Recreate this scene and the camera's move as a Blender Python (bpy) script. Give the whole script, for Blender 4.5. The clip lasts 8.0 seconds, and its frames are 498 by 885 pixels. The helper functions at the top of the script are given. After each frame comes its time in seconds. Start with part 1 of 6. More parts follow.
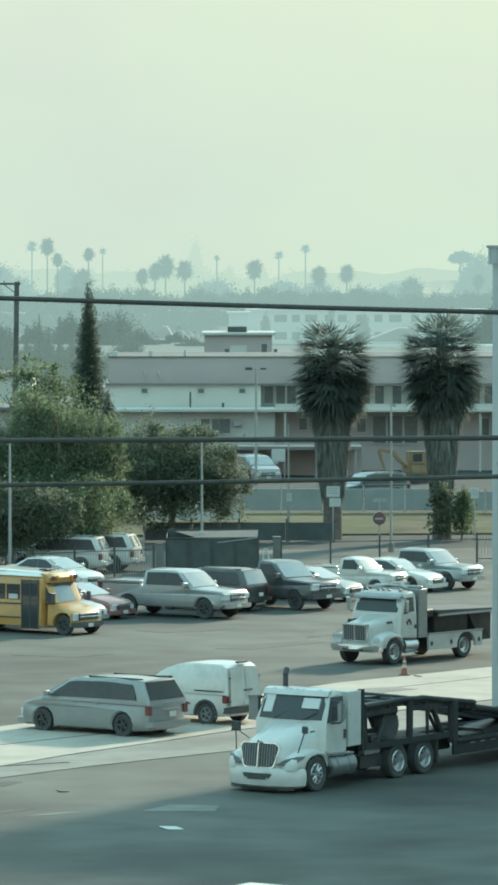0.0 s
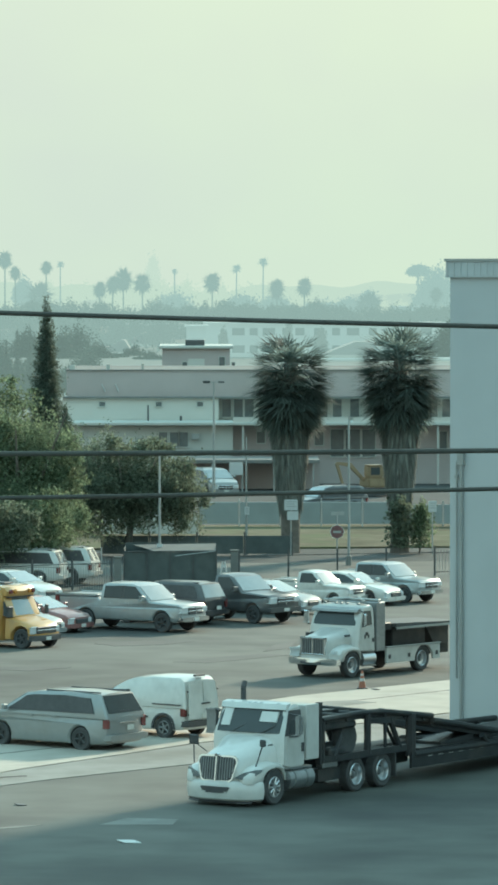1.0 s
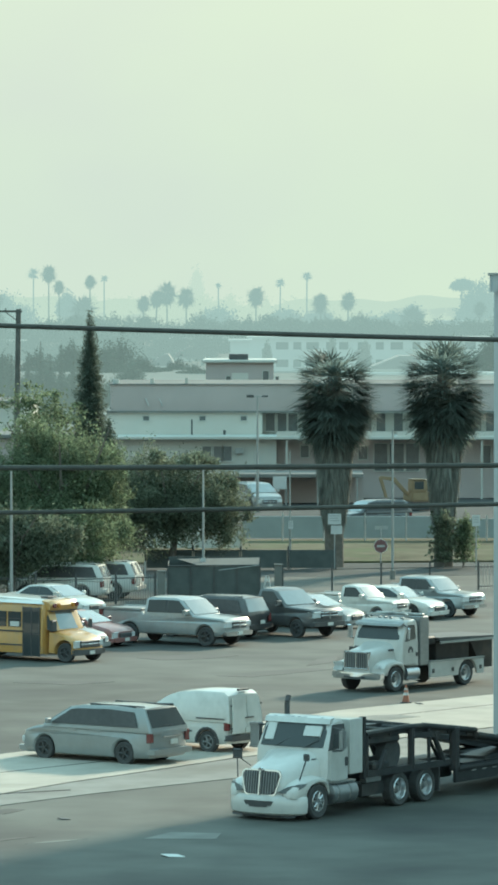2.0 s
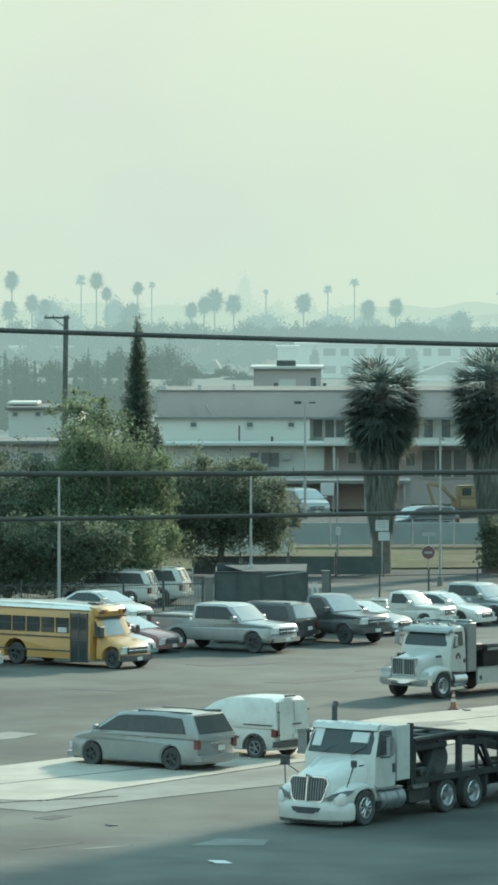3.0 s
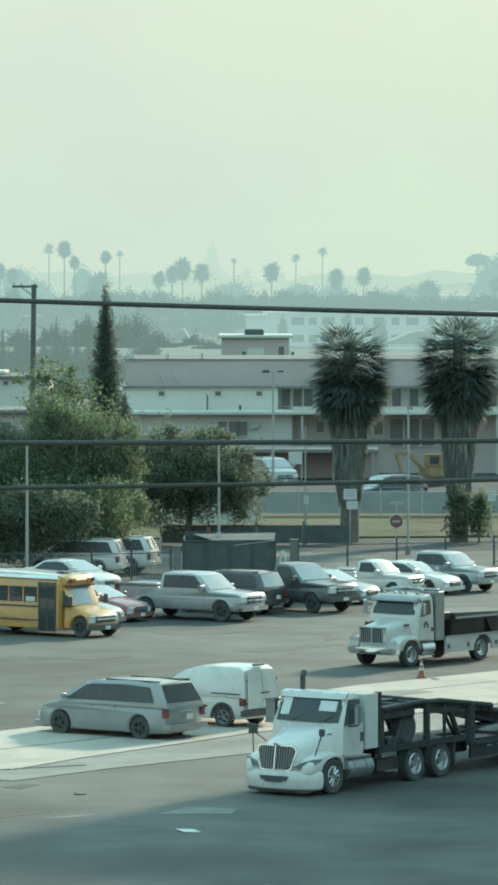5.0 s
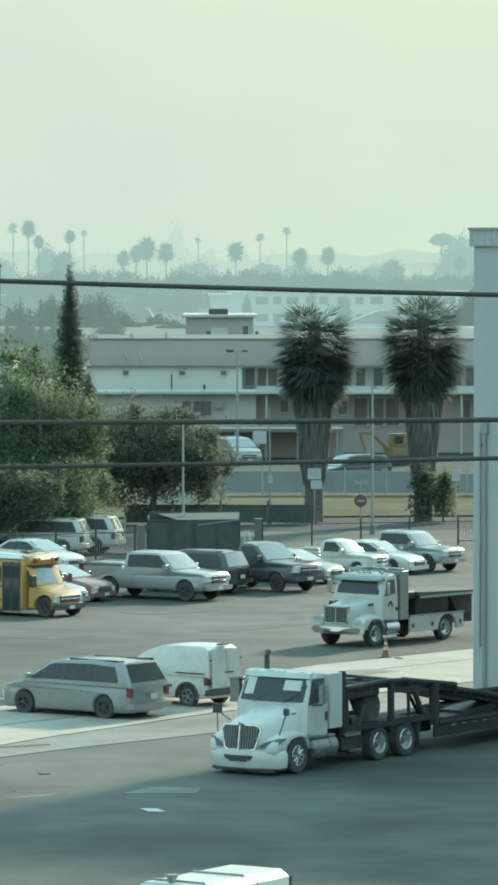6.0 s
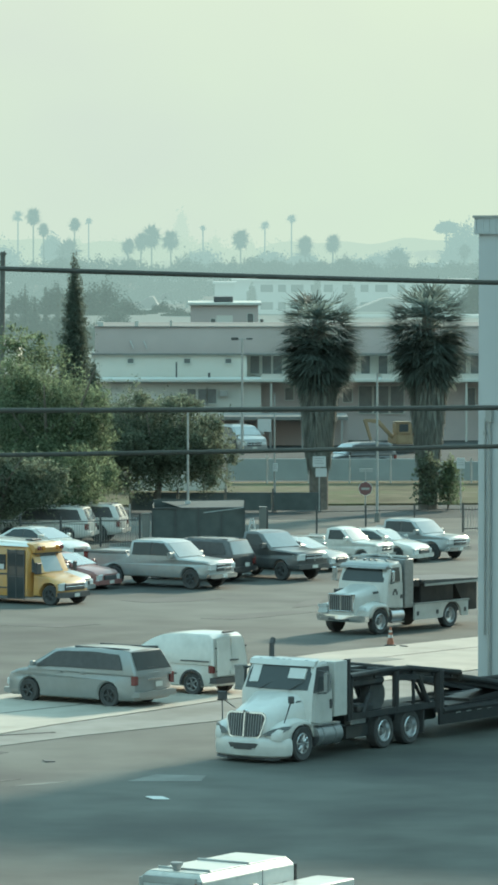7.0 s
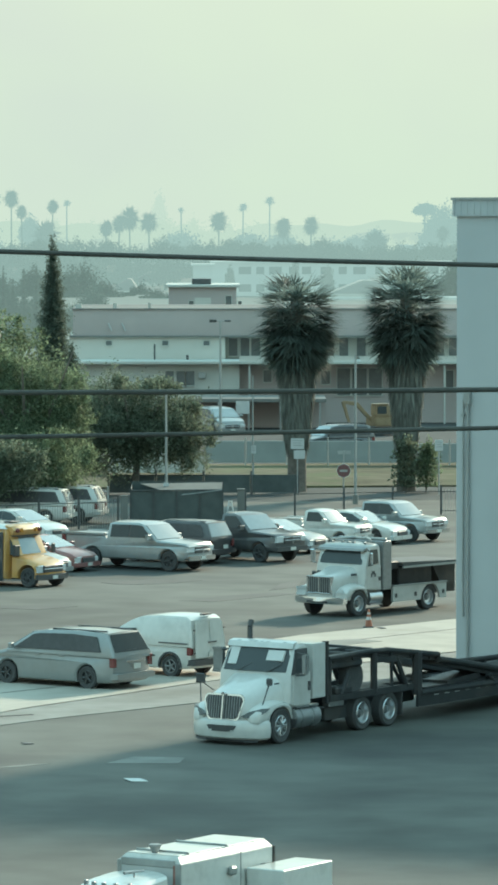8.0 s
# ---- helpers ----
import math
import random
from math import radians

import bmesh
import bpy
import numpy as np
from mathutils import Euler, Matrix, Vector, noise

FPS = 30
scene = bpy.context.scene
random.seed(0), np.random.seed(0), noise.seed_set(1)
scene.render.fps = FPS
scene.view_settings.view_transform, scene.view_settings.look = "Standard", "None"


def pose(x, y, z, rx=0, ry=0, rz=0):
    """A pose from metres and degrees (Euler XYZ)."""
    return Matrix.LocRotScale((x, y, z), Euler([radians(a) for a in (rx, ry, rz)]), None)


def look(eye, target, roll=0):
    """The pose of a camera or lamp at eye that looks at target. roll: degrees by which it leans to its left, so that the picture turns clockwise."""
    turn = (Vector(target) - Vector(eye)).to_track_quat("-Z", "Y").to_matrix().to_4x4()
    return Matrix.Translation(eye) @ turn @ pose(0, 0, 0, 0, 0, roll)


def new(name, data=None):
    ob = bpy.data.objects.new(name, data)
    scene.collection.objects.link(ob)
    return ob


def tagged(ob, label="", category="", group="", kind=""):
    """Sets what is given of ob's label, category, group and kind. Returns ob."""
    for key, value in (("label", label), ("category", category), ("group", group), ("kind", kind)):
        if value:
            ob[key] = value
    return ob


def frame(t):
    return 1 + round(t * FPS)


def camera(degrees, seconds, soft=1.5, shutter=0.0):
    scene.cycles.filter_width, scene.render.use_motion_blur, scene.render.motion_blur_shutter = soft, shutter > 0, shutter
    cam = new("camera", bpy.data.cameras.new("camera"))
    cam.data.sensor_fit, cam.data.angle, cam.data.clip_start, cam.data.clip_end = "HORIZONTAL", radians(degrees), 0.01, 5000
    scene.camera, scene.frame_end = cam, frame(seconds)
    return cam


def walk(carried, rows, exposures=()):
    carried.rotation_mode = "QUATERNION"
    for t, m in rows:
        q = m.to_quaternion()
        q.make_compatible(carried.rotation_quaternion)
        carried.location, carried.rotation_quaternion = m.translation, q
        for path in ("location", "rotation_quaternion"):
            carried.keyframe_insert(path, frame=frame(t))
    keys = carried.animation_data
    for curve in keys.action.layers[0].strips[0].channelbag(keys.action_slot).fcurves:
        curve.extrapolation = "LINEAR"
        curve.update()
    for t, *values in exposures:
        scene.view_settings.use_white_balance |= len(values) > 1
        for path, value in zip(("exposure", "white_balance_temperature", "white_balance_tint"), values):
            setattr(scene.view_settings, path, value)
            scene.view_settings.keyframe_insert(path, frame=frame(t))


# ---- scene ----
# The camera stands still at an upper window, 14 m over the yard, and swings a long lens.
cam = camera(6.01, 8.0, soft=3.2)
EYE = (0.0, 0.0, 14.0)
FAR = 8400.0
# seconds, swing to the left and tilt upward, as fractions of the lens's length
SWINGS = [
    (0.0, 0.0, 0.0), (0.2, -32.0, 4.5), (0.5, -62.9, 11.6), (0.7, -74.5, 16.2), (1.0, -74.8, 23.6), (1.2, -63.5, 28.8),
    (2.3, 30.5, 55.0), (2.5, 50.3, 58.4), (2.8, 74.5, 60.2), (3.0, 86.8, 59.9), (3.5, 108.7, 55.4), (4.0, 110.4, 44.6),
    (4.5, 81.3, 27.4), (5.0, 30.2, 4.8), (5.2, 10.0, -3.2), (6.3, -36.0, -39.0), (6.5, -32.2, -42.8), (7.0, -24.6, -53.0),
    (7.5, -32.9, -65.2), (7.8, -50.5, -76.3), (8.0, -63.2, -84.6),
]
walk(cam, [(t, pose(*EYE, 90 - 2.073 + math.degrees(b / FAR), 0, math.degrees(a / FAR))) for t, a, b in SWINGS],
     exposures=((0.0, 0.05, 6400, 4), (8.0, 0.05, 6400, 4)))

# ---- light: a hazy sky, low sun behind the yard ----
SUN_AZ, SUN_EL = radians(30), radians(22.5)
world = bpy.data.worlds.new("sky")
scene.world = world
world.use_nodes = True
wn, wl = world.node_tree.nodes, world.node_tree.links
wn.clear()
sky = wn.new("ShaderNodeTexSky")
sky.sky_type = "NISHITA"
sky.sun_disc = False
sky.sun_elevation, sky.sun_rotation = SUN_EL, SUN_AZ
sky.dust_density, sky.air_density, sky.ozone_density = 6.0, 1.5, 1.0
sky_bg = wn.new("ShaderNodeBackground")
sky_bg.inputs["Strength"].default_value = 0.012
wl.new(sky.outputs[0], sky_bg.inputs["Color"])
# smog: a pale even veil with faint broad cloud
tc = wn.new("ShaderNodeTexCoord")
mp = wn.new("ShaderNodeMapping")
mp.inputs["Scale"].default_value = (14, 14, 22)
nz = wn.new("ShaderNodeTexNoise")
nz.inputs["Scale"].default_value, nz.inputs["Detail"].default_value = 1.0, 3.0
ramp = wn.new("ShaderNodeValToRGB")
ramp.color_ramp.elements[0].position, ramp.color_ramp.elements[1].position = 0.3, 0.7
ramp.color_ramp.elements[0].color = (0.625, 0.72, 0.64, 1)
ramp.color_ramp.elements[1].color = (0.655, 0.785, 0.635, 1)
veil = wn.new("ShaderNodeBackground")
veil.inputs["Strength"].default_value = 1.0
add = wn.new("ShaderNodeAddShader")
wout = wn.new("ShaderNodeOutputWorld")
wl.new(tc.outputs["Generated"], mp.inputs["Vector"])
wl.new(mp.outputs[0], nz.inputs["Vector"])
wl.new(nz.outputs["Fac"], ramp.inputs["Fac"])
# the air is yellowish at the horizon and bluer overhead
sep = wn.new("ShaderNodeSeparateXYZ")
wl.new(tc.outputs["Generated"], sep.inputs[0])
lift = wn.new("ShaderNodeMapRange")
lift.inputs["From Min"].default_value, lift.inputs["From Max"].default_value = 0.08, 0.45
wl.new(sep.outputs["Z"], lift.inputs["Value"])
dome = wn.new("ShaderNodeMixRGB")
dome.inputs["Color2"].default_value = (0.60, 1.08, 1.22, 1)
wl.new(lift.outputs[0], dome.inputs["Fac"])
wl.new(ramp.outputs["Color"], dome.inputs["Color1"])
wl.new(dome.outputs[0], veil.inputs["Color"])
wl.new(veil.outputs[0], add.inputs[0])
wl.new(sky_bg.outputs[0], add.inputs[1])
wl.new(add.outputs[0], wout.inputs["Surface"])
sun = new("sun", bpy.data.lights.new("sun", "SUN"))
sun.data.energy, sun.data.angle, sun.data.color = 5.2, radians(4.5), (1.0, 0.89, 0.69)
SUN_DIR = Vector((math.sin(SUN_AZ) * math.cos(SUN_EL), math.cos(SUN_AZ) * math.cos(SUN_EL), math.sin(SUN_EL)))
sun.matrix_world = look(SUN_DIR * 300 + Vector((0, 150, 0)), (0, 150, 0))


# ---- materials ----
def surface(name, colour, rough=0.6, metal=0.0, grain=0.15, scale=3.0, bump=0.0, spots=None, coat=0.0, spread=0.0, spec=0.5):
    """Principled surface with two scales of variation; spots: (colour, amount, scale) of stains."""
    m = bpy.data.materials.new(name)
    m.use_nodes = True
    n, l = m.node_tree.nodes, m.node_tree.links
    p = n["Principled BSDF"]
    p.inputs["Roughness"].default_value, p.inputs["Metallic"].default_value = rough, metal
    p.inputs["Coat Weight"].default_value, p.inputs["Specular IOR Level"].default_value = coat, spec
    p.inputs["Coat Roughness"].default_value = 0.08
    geo = n.new("ShaderNodeTexCoord")
    t1, t2 = n.new("ShaderNodeTexNoise"), n.new("ShaderNodeTexNoise")
    t1.inputs["Scale"].default_value, t2.inputs["Scale"].default_value = scale, scale * 0.13
    t1.inputs["Detail"].default_value, t2.inputs["Detail"].default_value = 6.0, 4.0
    for t in (t1, t2):
        l.new(geo.outputs["Object"], t.inputs["Vector"])
    s = n.new("ShaderNodeMath")
    s.operation = "ADD"
    l.new(t1.outputs["Fac"], s.inputs[0])
    l.new(t2.outputs["Fac"], s.inputs[1])
    r = n.new("ShaderNodeMapRange")
    r.inputs["From Min"].default_value, r.inputs["From Max"].default_value = 0.65, 1.35
    r.inputs["To Min"].default_value, r.inputs["To Max"].default_value = 1 - grain, 1 + grain
    l.new(s.outputs[0], r.inputs["Value"])
    last = r.outputs[0]
    if spread:
        info = n.new("ShaderNodeNewGeometry")
        q = n.new("ShaderNodeMapRange")
        q.inputs["To Min"].default_value, q.inputs["To Max"].default_value = 1 - spread, 1 + spread
        l.new(info.outputs["Random Per Island"], q.inputs["Value"])
        mu = n.new("ShaderNodeMath")
        mu.operation = "MULTIPLY"
        l.new(last, mu.inputs[0])
        l.new(q.outputs[0], mu.inputs[1])
        last = mu.outputs[0]
    mul = n.new("ShaderNodeVectorMath")
    mul.operation = "SCALE"
    mul.inputs[0].default_value = colour
    l.new(last, mul.inputs["Scale"])
    col = mul.outputs["Vector"]
    if spots:
        t3 = n.new("ShaderNodeTexNoise")
        t3.inputs["Scale"].default_value, t3.inputs["Detail"].default_value = spots[2], 5.0
        l.new(geo.outputs["Object"], t3.inputs["Vector"])
        k = n.new("ShaderNodeMapRange")
        k.inputs["From Min"].default_value, k.inputs["From Max"].default_value = 0.5, 0.72
        k.inputs["To Max"].default_value = spots[1]
        l.new(t3.outputs["Fac"], k.inputs["Value"])
        mix = n.new("ShaderNodeMix")
        mix.data_type = "RGBA"
        mix.inputs["B"].default_value = (*spots[0], 1)
        for i in mix.inputs:
            if i.identifier == "B_Color":
                i.default_value = (*spots[0], 1)
            if i.identifier == "A_Color":
                l.new(col, i)
        l.new(k.outputs[0], mix.inputs["Factor"])
        col = [o for o in mix.outputs if o.identifier == "Result_Color"][0]
    l.new(col, p.inputs["Base Color"])
    if bump:
        b = n.new("ShaderNodeBump")
        b.inputs["Strength"].default_value, b.inputs["Distance"].default_value = bump, 0.02
        l.new(t1.outputs["Fac"], b.inputs["Height"])
        l.new(b.outputs[0], p.inputs["Normal"])
    return m


def leafy(name, colour, share=0.6, **kw):
    """Leaves let part of the light through."""
    m = surface(name, colour, spec=0.15, **kw)
    n, l = m.node_tree.nodes, m.node_tree.links
    p = n["Principled BSDF"]
    t = n.new("ShaderNodeBsdfTranslucent")
    l.new(p.inputs["Base Color"].links[0].from_socket, t.inputs["Color"])
    mix = n.new("ShaderNodeMixShader")
    mix.inputs[0].default_value = share
    l.new(p.outputs[0], mix.inputs[1])
    l.new(t.outputs[0], mix.inputs[2])
    l.new(mix.outputs[0], n["Material Output"].inputs["Surface"])
    return m


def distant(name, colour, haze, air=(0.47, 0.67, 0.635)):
    """Things 446 m off and more, the backdrop: haze painted in as emission."""
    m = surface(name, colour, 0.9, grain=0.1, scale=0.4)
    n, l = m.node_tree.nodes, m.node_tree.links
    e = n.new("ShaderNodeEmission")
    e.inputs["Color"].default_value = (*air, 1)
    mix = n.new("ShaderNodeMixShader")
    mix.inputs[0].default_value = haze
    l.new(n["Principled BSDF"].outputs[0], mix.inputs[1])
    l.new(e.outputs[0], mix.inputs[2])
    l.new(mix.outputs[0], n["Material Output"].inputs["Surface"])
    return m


def paint(name, colour, metal=0.0):
    return surface(name, colour, 0.35, metal, 0.06, 5.0, coat=0.7, spots=((0.25, 0.24, 0.21), 0.25, 1.7))


ASPHALT = surface("asphalt", (0.089, 0.092, 0.082), 0.75, grain=0.42, scale=0.4, bump=0.1, spots=((0.034, 0.036, 0.036), 1.0, 0.11), spec=0.35)
ASPHALT_NEW = surface("street_asphalt", (0.085, 0.087, 0.085), 0.8, grain=0.2, scale=0.8, bump=0.2, spots=((0.12, 0.12, 0.11), 0.5, 0.2), spec=0.08)
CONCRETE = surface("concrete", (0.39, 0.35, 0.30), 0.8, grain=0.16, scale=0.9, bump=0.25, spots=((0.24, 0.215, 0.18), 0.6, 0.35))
CONCRETE_GREY = surface("grey_concrete", (0.20, 0.20, 0.185), 0.85, grain=0.25, scale=0.9, bump=0.25, spots=((0.12, 0.115, 0.10), 0.7, 0.3))
PATCH = surface("tar_patch", (0.062, 0.061, 0.056), 0.7, grain=0.4, scale=0.5)
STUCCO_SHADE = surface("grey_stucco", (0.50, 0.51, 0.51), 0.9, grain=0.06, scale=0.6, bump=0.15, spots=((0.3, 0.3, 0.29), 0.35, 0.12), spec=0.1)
STUCCO = surface("cream_stucco", (0.52, 0.52, 0.48), 0.9, grain=0.07, scale=0.5, bump=0.1, spots=((0.40, 0.38, 0.34), 0.5, 0.2), spec=0.1)
STUCCO_WHITE = surface("white_stucco", (0.60, 0.58, 0.53), 0.9, grain=0.06, scale=0.5, spots=((0.6, 0.57, 0.5), 0.5, 0.2), spec=0.1)
STUCCO_PINK = surface("pinkish_stucco", (0.47, 0.41, 0.39), 0.9, grain=0.07, scale=0.5, spots=((0.38, 0.33, 0.3), 0.5, 0.15), spec=0.1)
ROOFING = surface("roofing", (0.20, 0.20, 0.19), 0.9, grain=0.15, scale=1.5, spec=0.1)
WINDOW_DARK = surface("dark_window", (0.15, 0.165, 0.165), 0.12, grain=0.2)
GLASS = surface("tinted_glass", (0.055, 0.062, 0.064), 0.06, grain=0.1, spec=0.4)
# pale base colour stands in for bright sky mirrored in windscreens and tail glass
SCREEN = surface("windscreen", (0.24, 0.26, 0.26), 0.12, grain=0.1, coat=1.0, spec=0.9)
RUBBER = surface("rubber", (0.065, 0.065, 0.065), 0.85, grain=0.2, scale=12)
ALLOY = surface("alloy", (0.55, 0.56, 0.57), 0.3, 0.9, 0.1, 8.0)
# rim colour darkened to carry the shade under the parked cars
CAR_RIM = surface("car_rim", (0.085, 0.088, 0.088), 0.4, 0.5, 0.15, 8.0)
STEEL_RIM = surface("grey_rim", (0.30, 0.31, 0.31), 0.45, 0.6, 0.15, 8.0)
CHROME = surface("chrome", (0.75, 0.76, 0.77), 0.12, 1.0, 0.05, 8.0)
BLACK = surface("black_plastic", (0.07, 0.07, 0.072), 0.55, grain=0.2, scale=6)
IRON = surface("dark_iron", (0.08, 0.082, 0.082), 0.6, 0.2, 0.2, 4)
RIG = surface("black_rig_paint", (0.033, 0.034, 0.036), 0.5, 0.1, 0.3, 3.0, spots=((0.12, 0.10, 0.08), 0.5, 1.2))
LAMP_CLEAR = surface("clear_lens", (0.6, 0.62, 0.62), 0.12, grain=0.05, coat=0.8)
LAMP_SMOKED = surface("smoked_lens", (0.10, 0.105, 0.105), 0.3, grain=0.2, scale=8)
LAMP_RED = surface("red_lens", (0.17, 0.035, 0.034), 0.2, grain=0.1, coat=0.8)
AMBER = surface("amber_lens", (0.55, 0.22, 0.03), 0.2, grain=0.1, coat=0.6)
AMBER_EDGE = surface("rusty_strip", (0.34, 0.17, 0.14), 0.6, grain=0.25, scale=5)
PLATE = surface("plate", (0.6, 0.6, 0.56), 0.5, grain=0.1)
WHITE_PAINT = paint("white_paint", (0.62, 0.61, 0.57))
WHITE_TRUCK = paint("white_truck_paint", (0.56, 0.55, 0.52))
SILVER = paint("silver_paint", (0.34, 0.36, 0.36), 0.3)
SILVER_DARK = paint("pewter_paint", (0.29, 0.30, 0.295), 0.3)
GREY_DARK = paint("charcoal_paint", (0.10, 0.103, 0.105), 0.2)
BLACK_PAINT = paint("black_paint", (0.05, 0.05, 0.053))
RED_PAINT = paint("faded_red_paint", (0.29, 0.13, 0.12))
YELLOW = paint("school_bus_yellow", (0.55, 0.29, 0.085))
GALV = surface("galvanised_steel", (0.36, 0.37, 0.36), 0.5, 0.5, 0.12, 3)
WOOD_POLE = surface("weathered_pole", (0.12, 0.12, 0.11), 0.9, grain=0.3, scale=4, bump=0.4)
CABLE = surface("cable_rubber", (0.05, 0.055, 0.05), 0.8, grain=0.3, scale=14)
BARK = surface("bark", (0.16, 0.14, 0.12), 0.95, grain=0.35, scale=5, bump=0.6)
# leaf colours lifted above real foliage to stand in for haze over the trees
LEAF = leafy("haze_lifted_leaves", (0.165, 0.21, 0.13), rough=0.6, grain=0.2, scale=0.6, spread=0.55)
LEAF_DARK = leafy("dark_leaves", (0.17, 0.20, 0.145), rough=0.6, grain=0.2, scale=0.6, spread=0.5)
CYPRESS = leafy("cypress_green", (0.12, 0.15, 0.12), rough=0.6, grain=0.2, scale=0.6, spread=0.4)
FROND = leafy("palm_frond", (0.15, 0.185, 0.165), rough=0.6, grain=0.2, scale=0.8, spread=0.4)
THATCH = surface("dead_palm_fronds", (0.15, 0.155, 0.135), 0.9, grain=0.3, scale=0.8, spread=0.4)
GRASS = surface("dry_grass", (0.13, 0.115, 0.08), 0.95, grain=0.4, scale=0.7, spots=((0.11, 0.13, 0.07), 0.8, 0.25), spec=0.05)
ORANGE = surface("safety_orange", (0.36, 0.13, 0.08), 0.6, grain=0.12, scale=6)
SIGN_WHITE = surface("sign_white", (0.50, 0.51, 0.50), 0.5, grain=0.05)
SIGN_RED = surface("sign_red", (0.17, 0.075, 0.075), 0.5, grain=0.12)
DIGGER = surface("digger_orange", (0.27, 0.19, 0.11), 0.5, grain=0.15)
PAPER = surface("paper", (0.6, 0.6, 0.58), 0.8, grain=0.06)
WINDBREAK = surface("dark_fabric", (0.085, 0.098, 0.095), 0.9, grain=0.25, scale=2)
FABRIC_PALE = surface("pale_fence_fabric", (0.27, 0.295, 0.29), 0.9, grain=0.12, scale=1)


# ---- mesh helpers ----
from mathutils.geometry import tessellate_polygon

def part(name, bm, material, parent=None, label=""):
    """Links a bmesh as one mesh object, smooth but for its sharp edges."""
    bmesh.ops.recalc_face_normals(bm, faces=bm.faces)
    for f in bm.faces:
        f.smooth = True
    for e in bm.edges:
        if len(e.link_faces) == 2 and e.calc_face_angle(0) > 0.6:
            e.smooth = False
    me = bpy.data.meshes.new(name)
    bm.to_mesh(me)
    bm.free()
    me.materials.append(material)
    ob = new(name, me)
    if parent:
        ob.parent = parent
    if label:
        tagged(ob, label)
    return ob


def raw(name, verts, faces, material, parent=None):
    me = bpy.data.meshes.new(name)
    me.from_pydata(verts, [], faces)
    me.materials.append(material)
    ob = new(name, me)
    if parent:
        ob.parent = parent
    return ob


def again(src, parent, m, name=None):
    """Another object on the same mesh."""
    ob = new(name or src.name.split(".")[0], src.data)
    ob.parent = parent
    ob.matrix_basis = m
    if "label" in src:
        tagged(ob, src["label"])
    return ob


def thing(name, label, category, group="", kind=""):
    return tagged(new(name), label, category, group, kind)


def boxes(*bs, bevel=0.0, seg=1):
    """Boxes (x0, x1, y0, y1, z0, z1) in one bmesh."""
    bm = bmesh.new()
    for x0, x1, y0, y1, z0, z1 in bs:
        g = bmesh.ops.create_cube(bm, size=1)["verts"]
        for v in g:
            v.co = Vector(((x0 + x1) / 2 + v.co.x * (x1 - x0), (y0 + y1) / 2 + v.co.y * (y1 - y0), (z0 + z1) / 2 + v.co.z * (z1 - z0)))
    if bevel:
        bmesh.ops.bevel(bm, geom=list(bm.edges), offset=bevel, segments=seg, affect="EDGES", clamp_overlap=True)
    return bm


def rod(bm, a, b, r0, r1=None, n=10):
    a, b = Vector(a), Vector(b)
    r1 = r0 if r1 is None else r1
    q = (b - a).to_track_quat("Z", "Y")
    rings = []
    for p, r in ((a, r0), (b, r1)):
        rings.append([bm.verts.new(p + q @ Vector((r * math.cos(2 * math.pi * i / n), r * math.sin(2 * math.pi * i / n), 0))) for i in range(n)])
    for i in range(n):
        j = (i + 1) % n
        bm.faces.new((rings[0][i], rings[0][j], rings[1][j], rings[1][i]))
    bm.faces.new(rings[0][::-1])
    bm.faces.new(rings[1])
    return bm


def rods(*rs, n=8):
    bm = bmesh.new()
    for r in rs:
        rod(bm, r[0], r[1], r[2], r[3] if len(r) > 3 else None, n)
    return bm


def lathe(profile, n=24, caps=True):
    """Turns (radius, y) points round the y axis."""
    bm = bmesh.new()
    rings = [[bm.verts.new((r * math.cos(2 * math.pi * i / n), y, r * math.sin(2 * math.pi * i / n))) for i in range(n)] for r, y in profile]
    for a, b in zip(rings, rings[1:]):
        for i in range(n):
            j = (i + 1) % n
            bm.faces.new((a[i], a[j], b[j], b[i]))
    if caps:
        bm.faces.new(rings[0])
        bm.faces.new(rings[-1])
    return bm


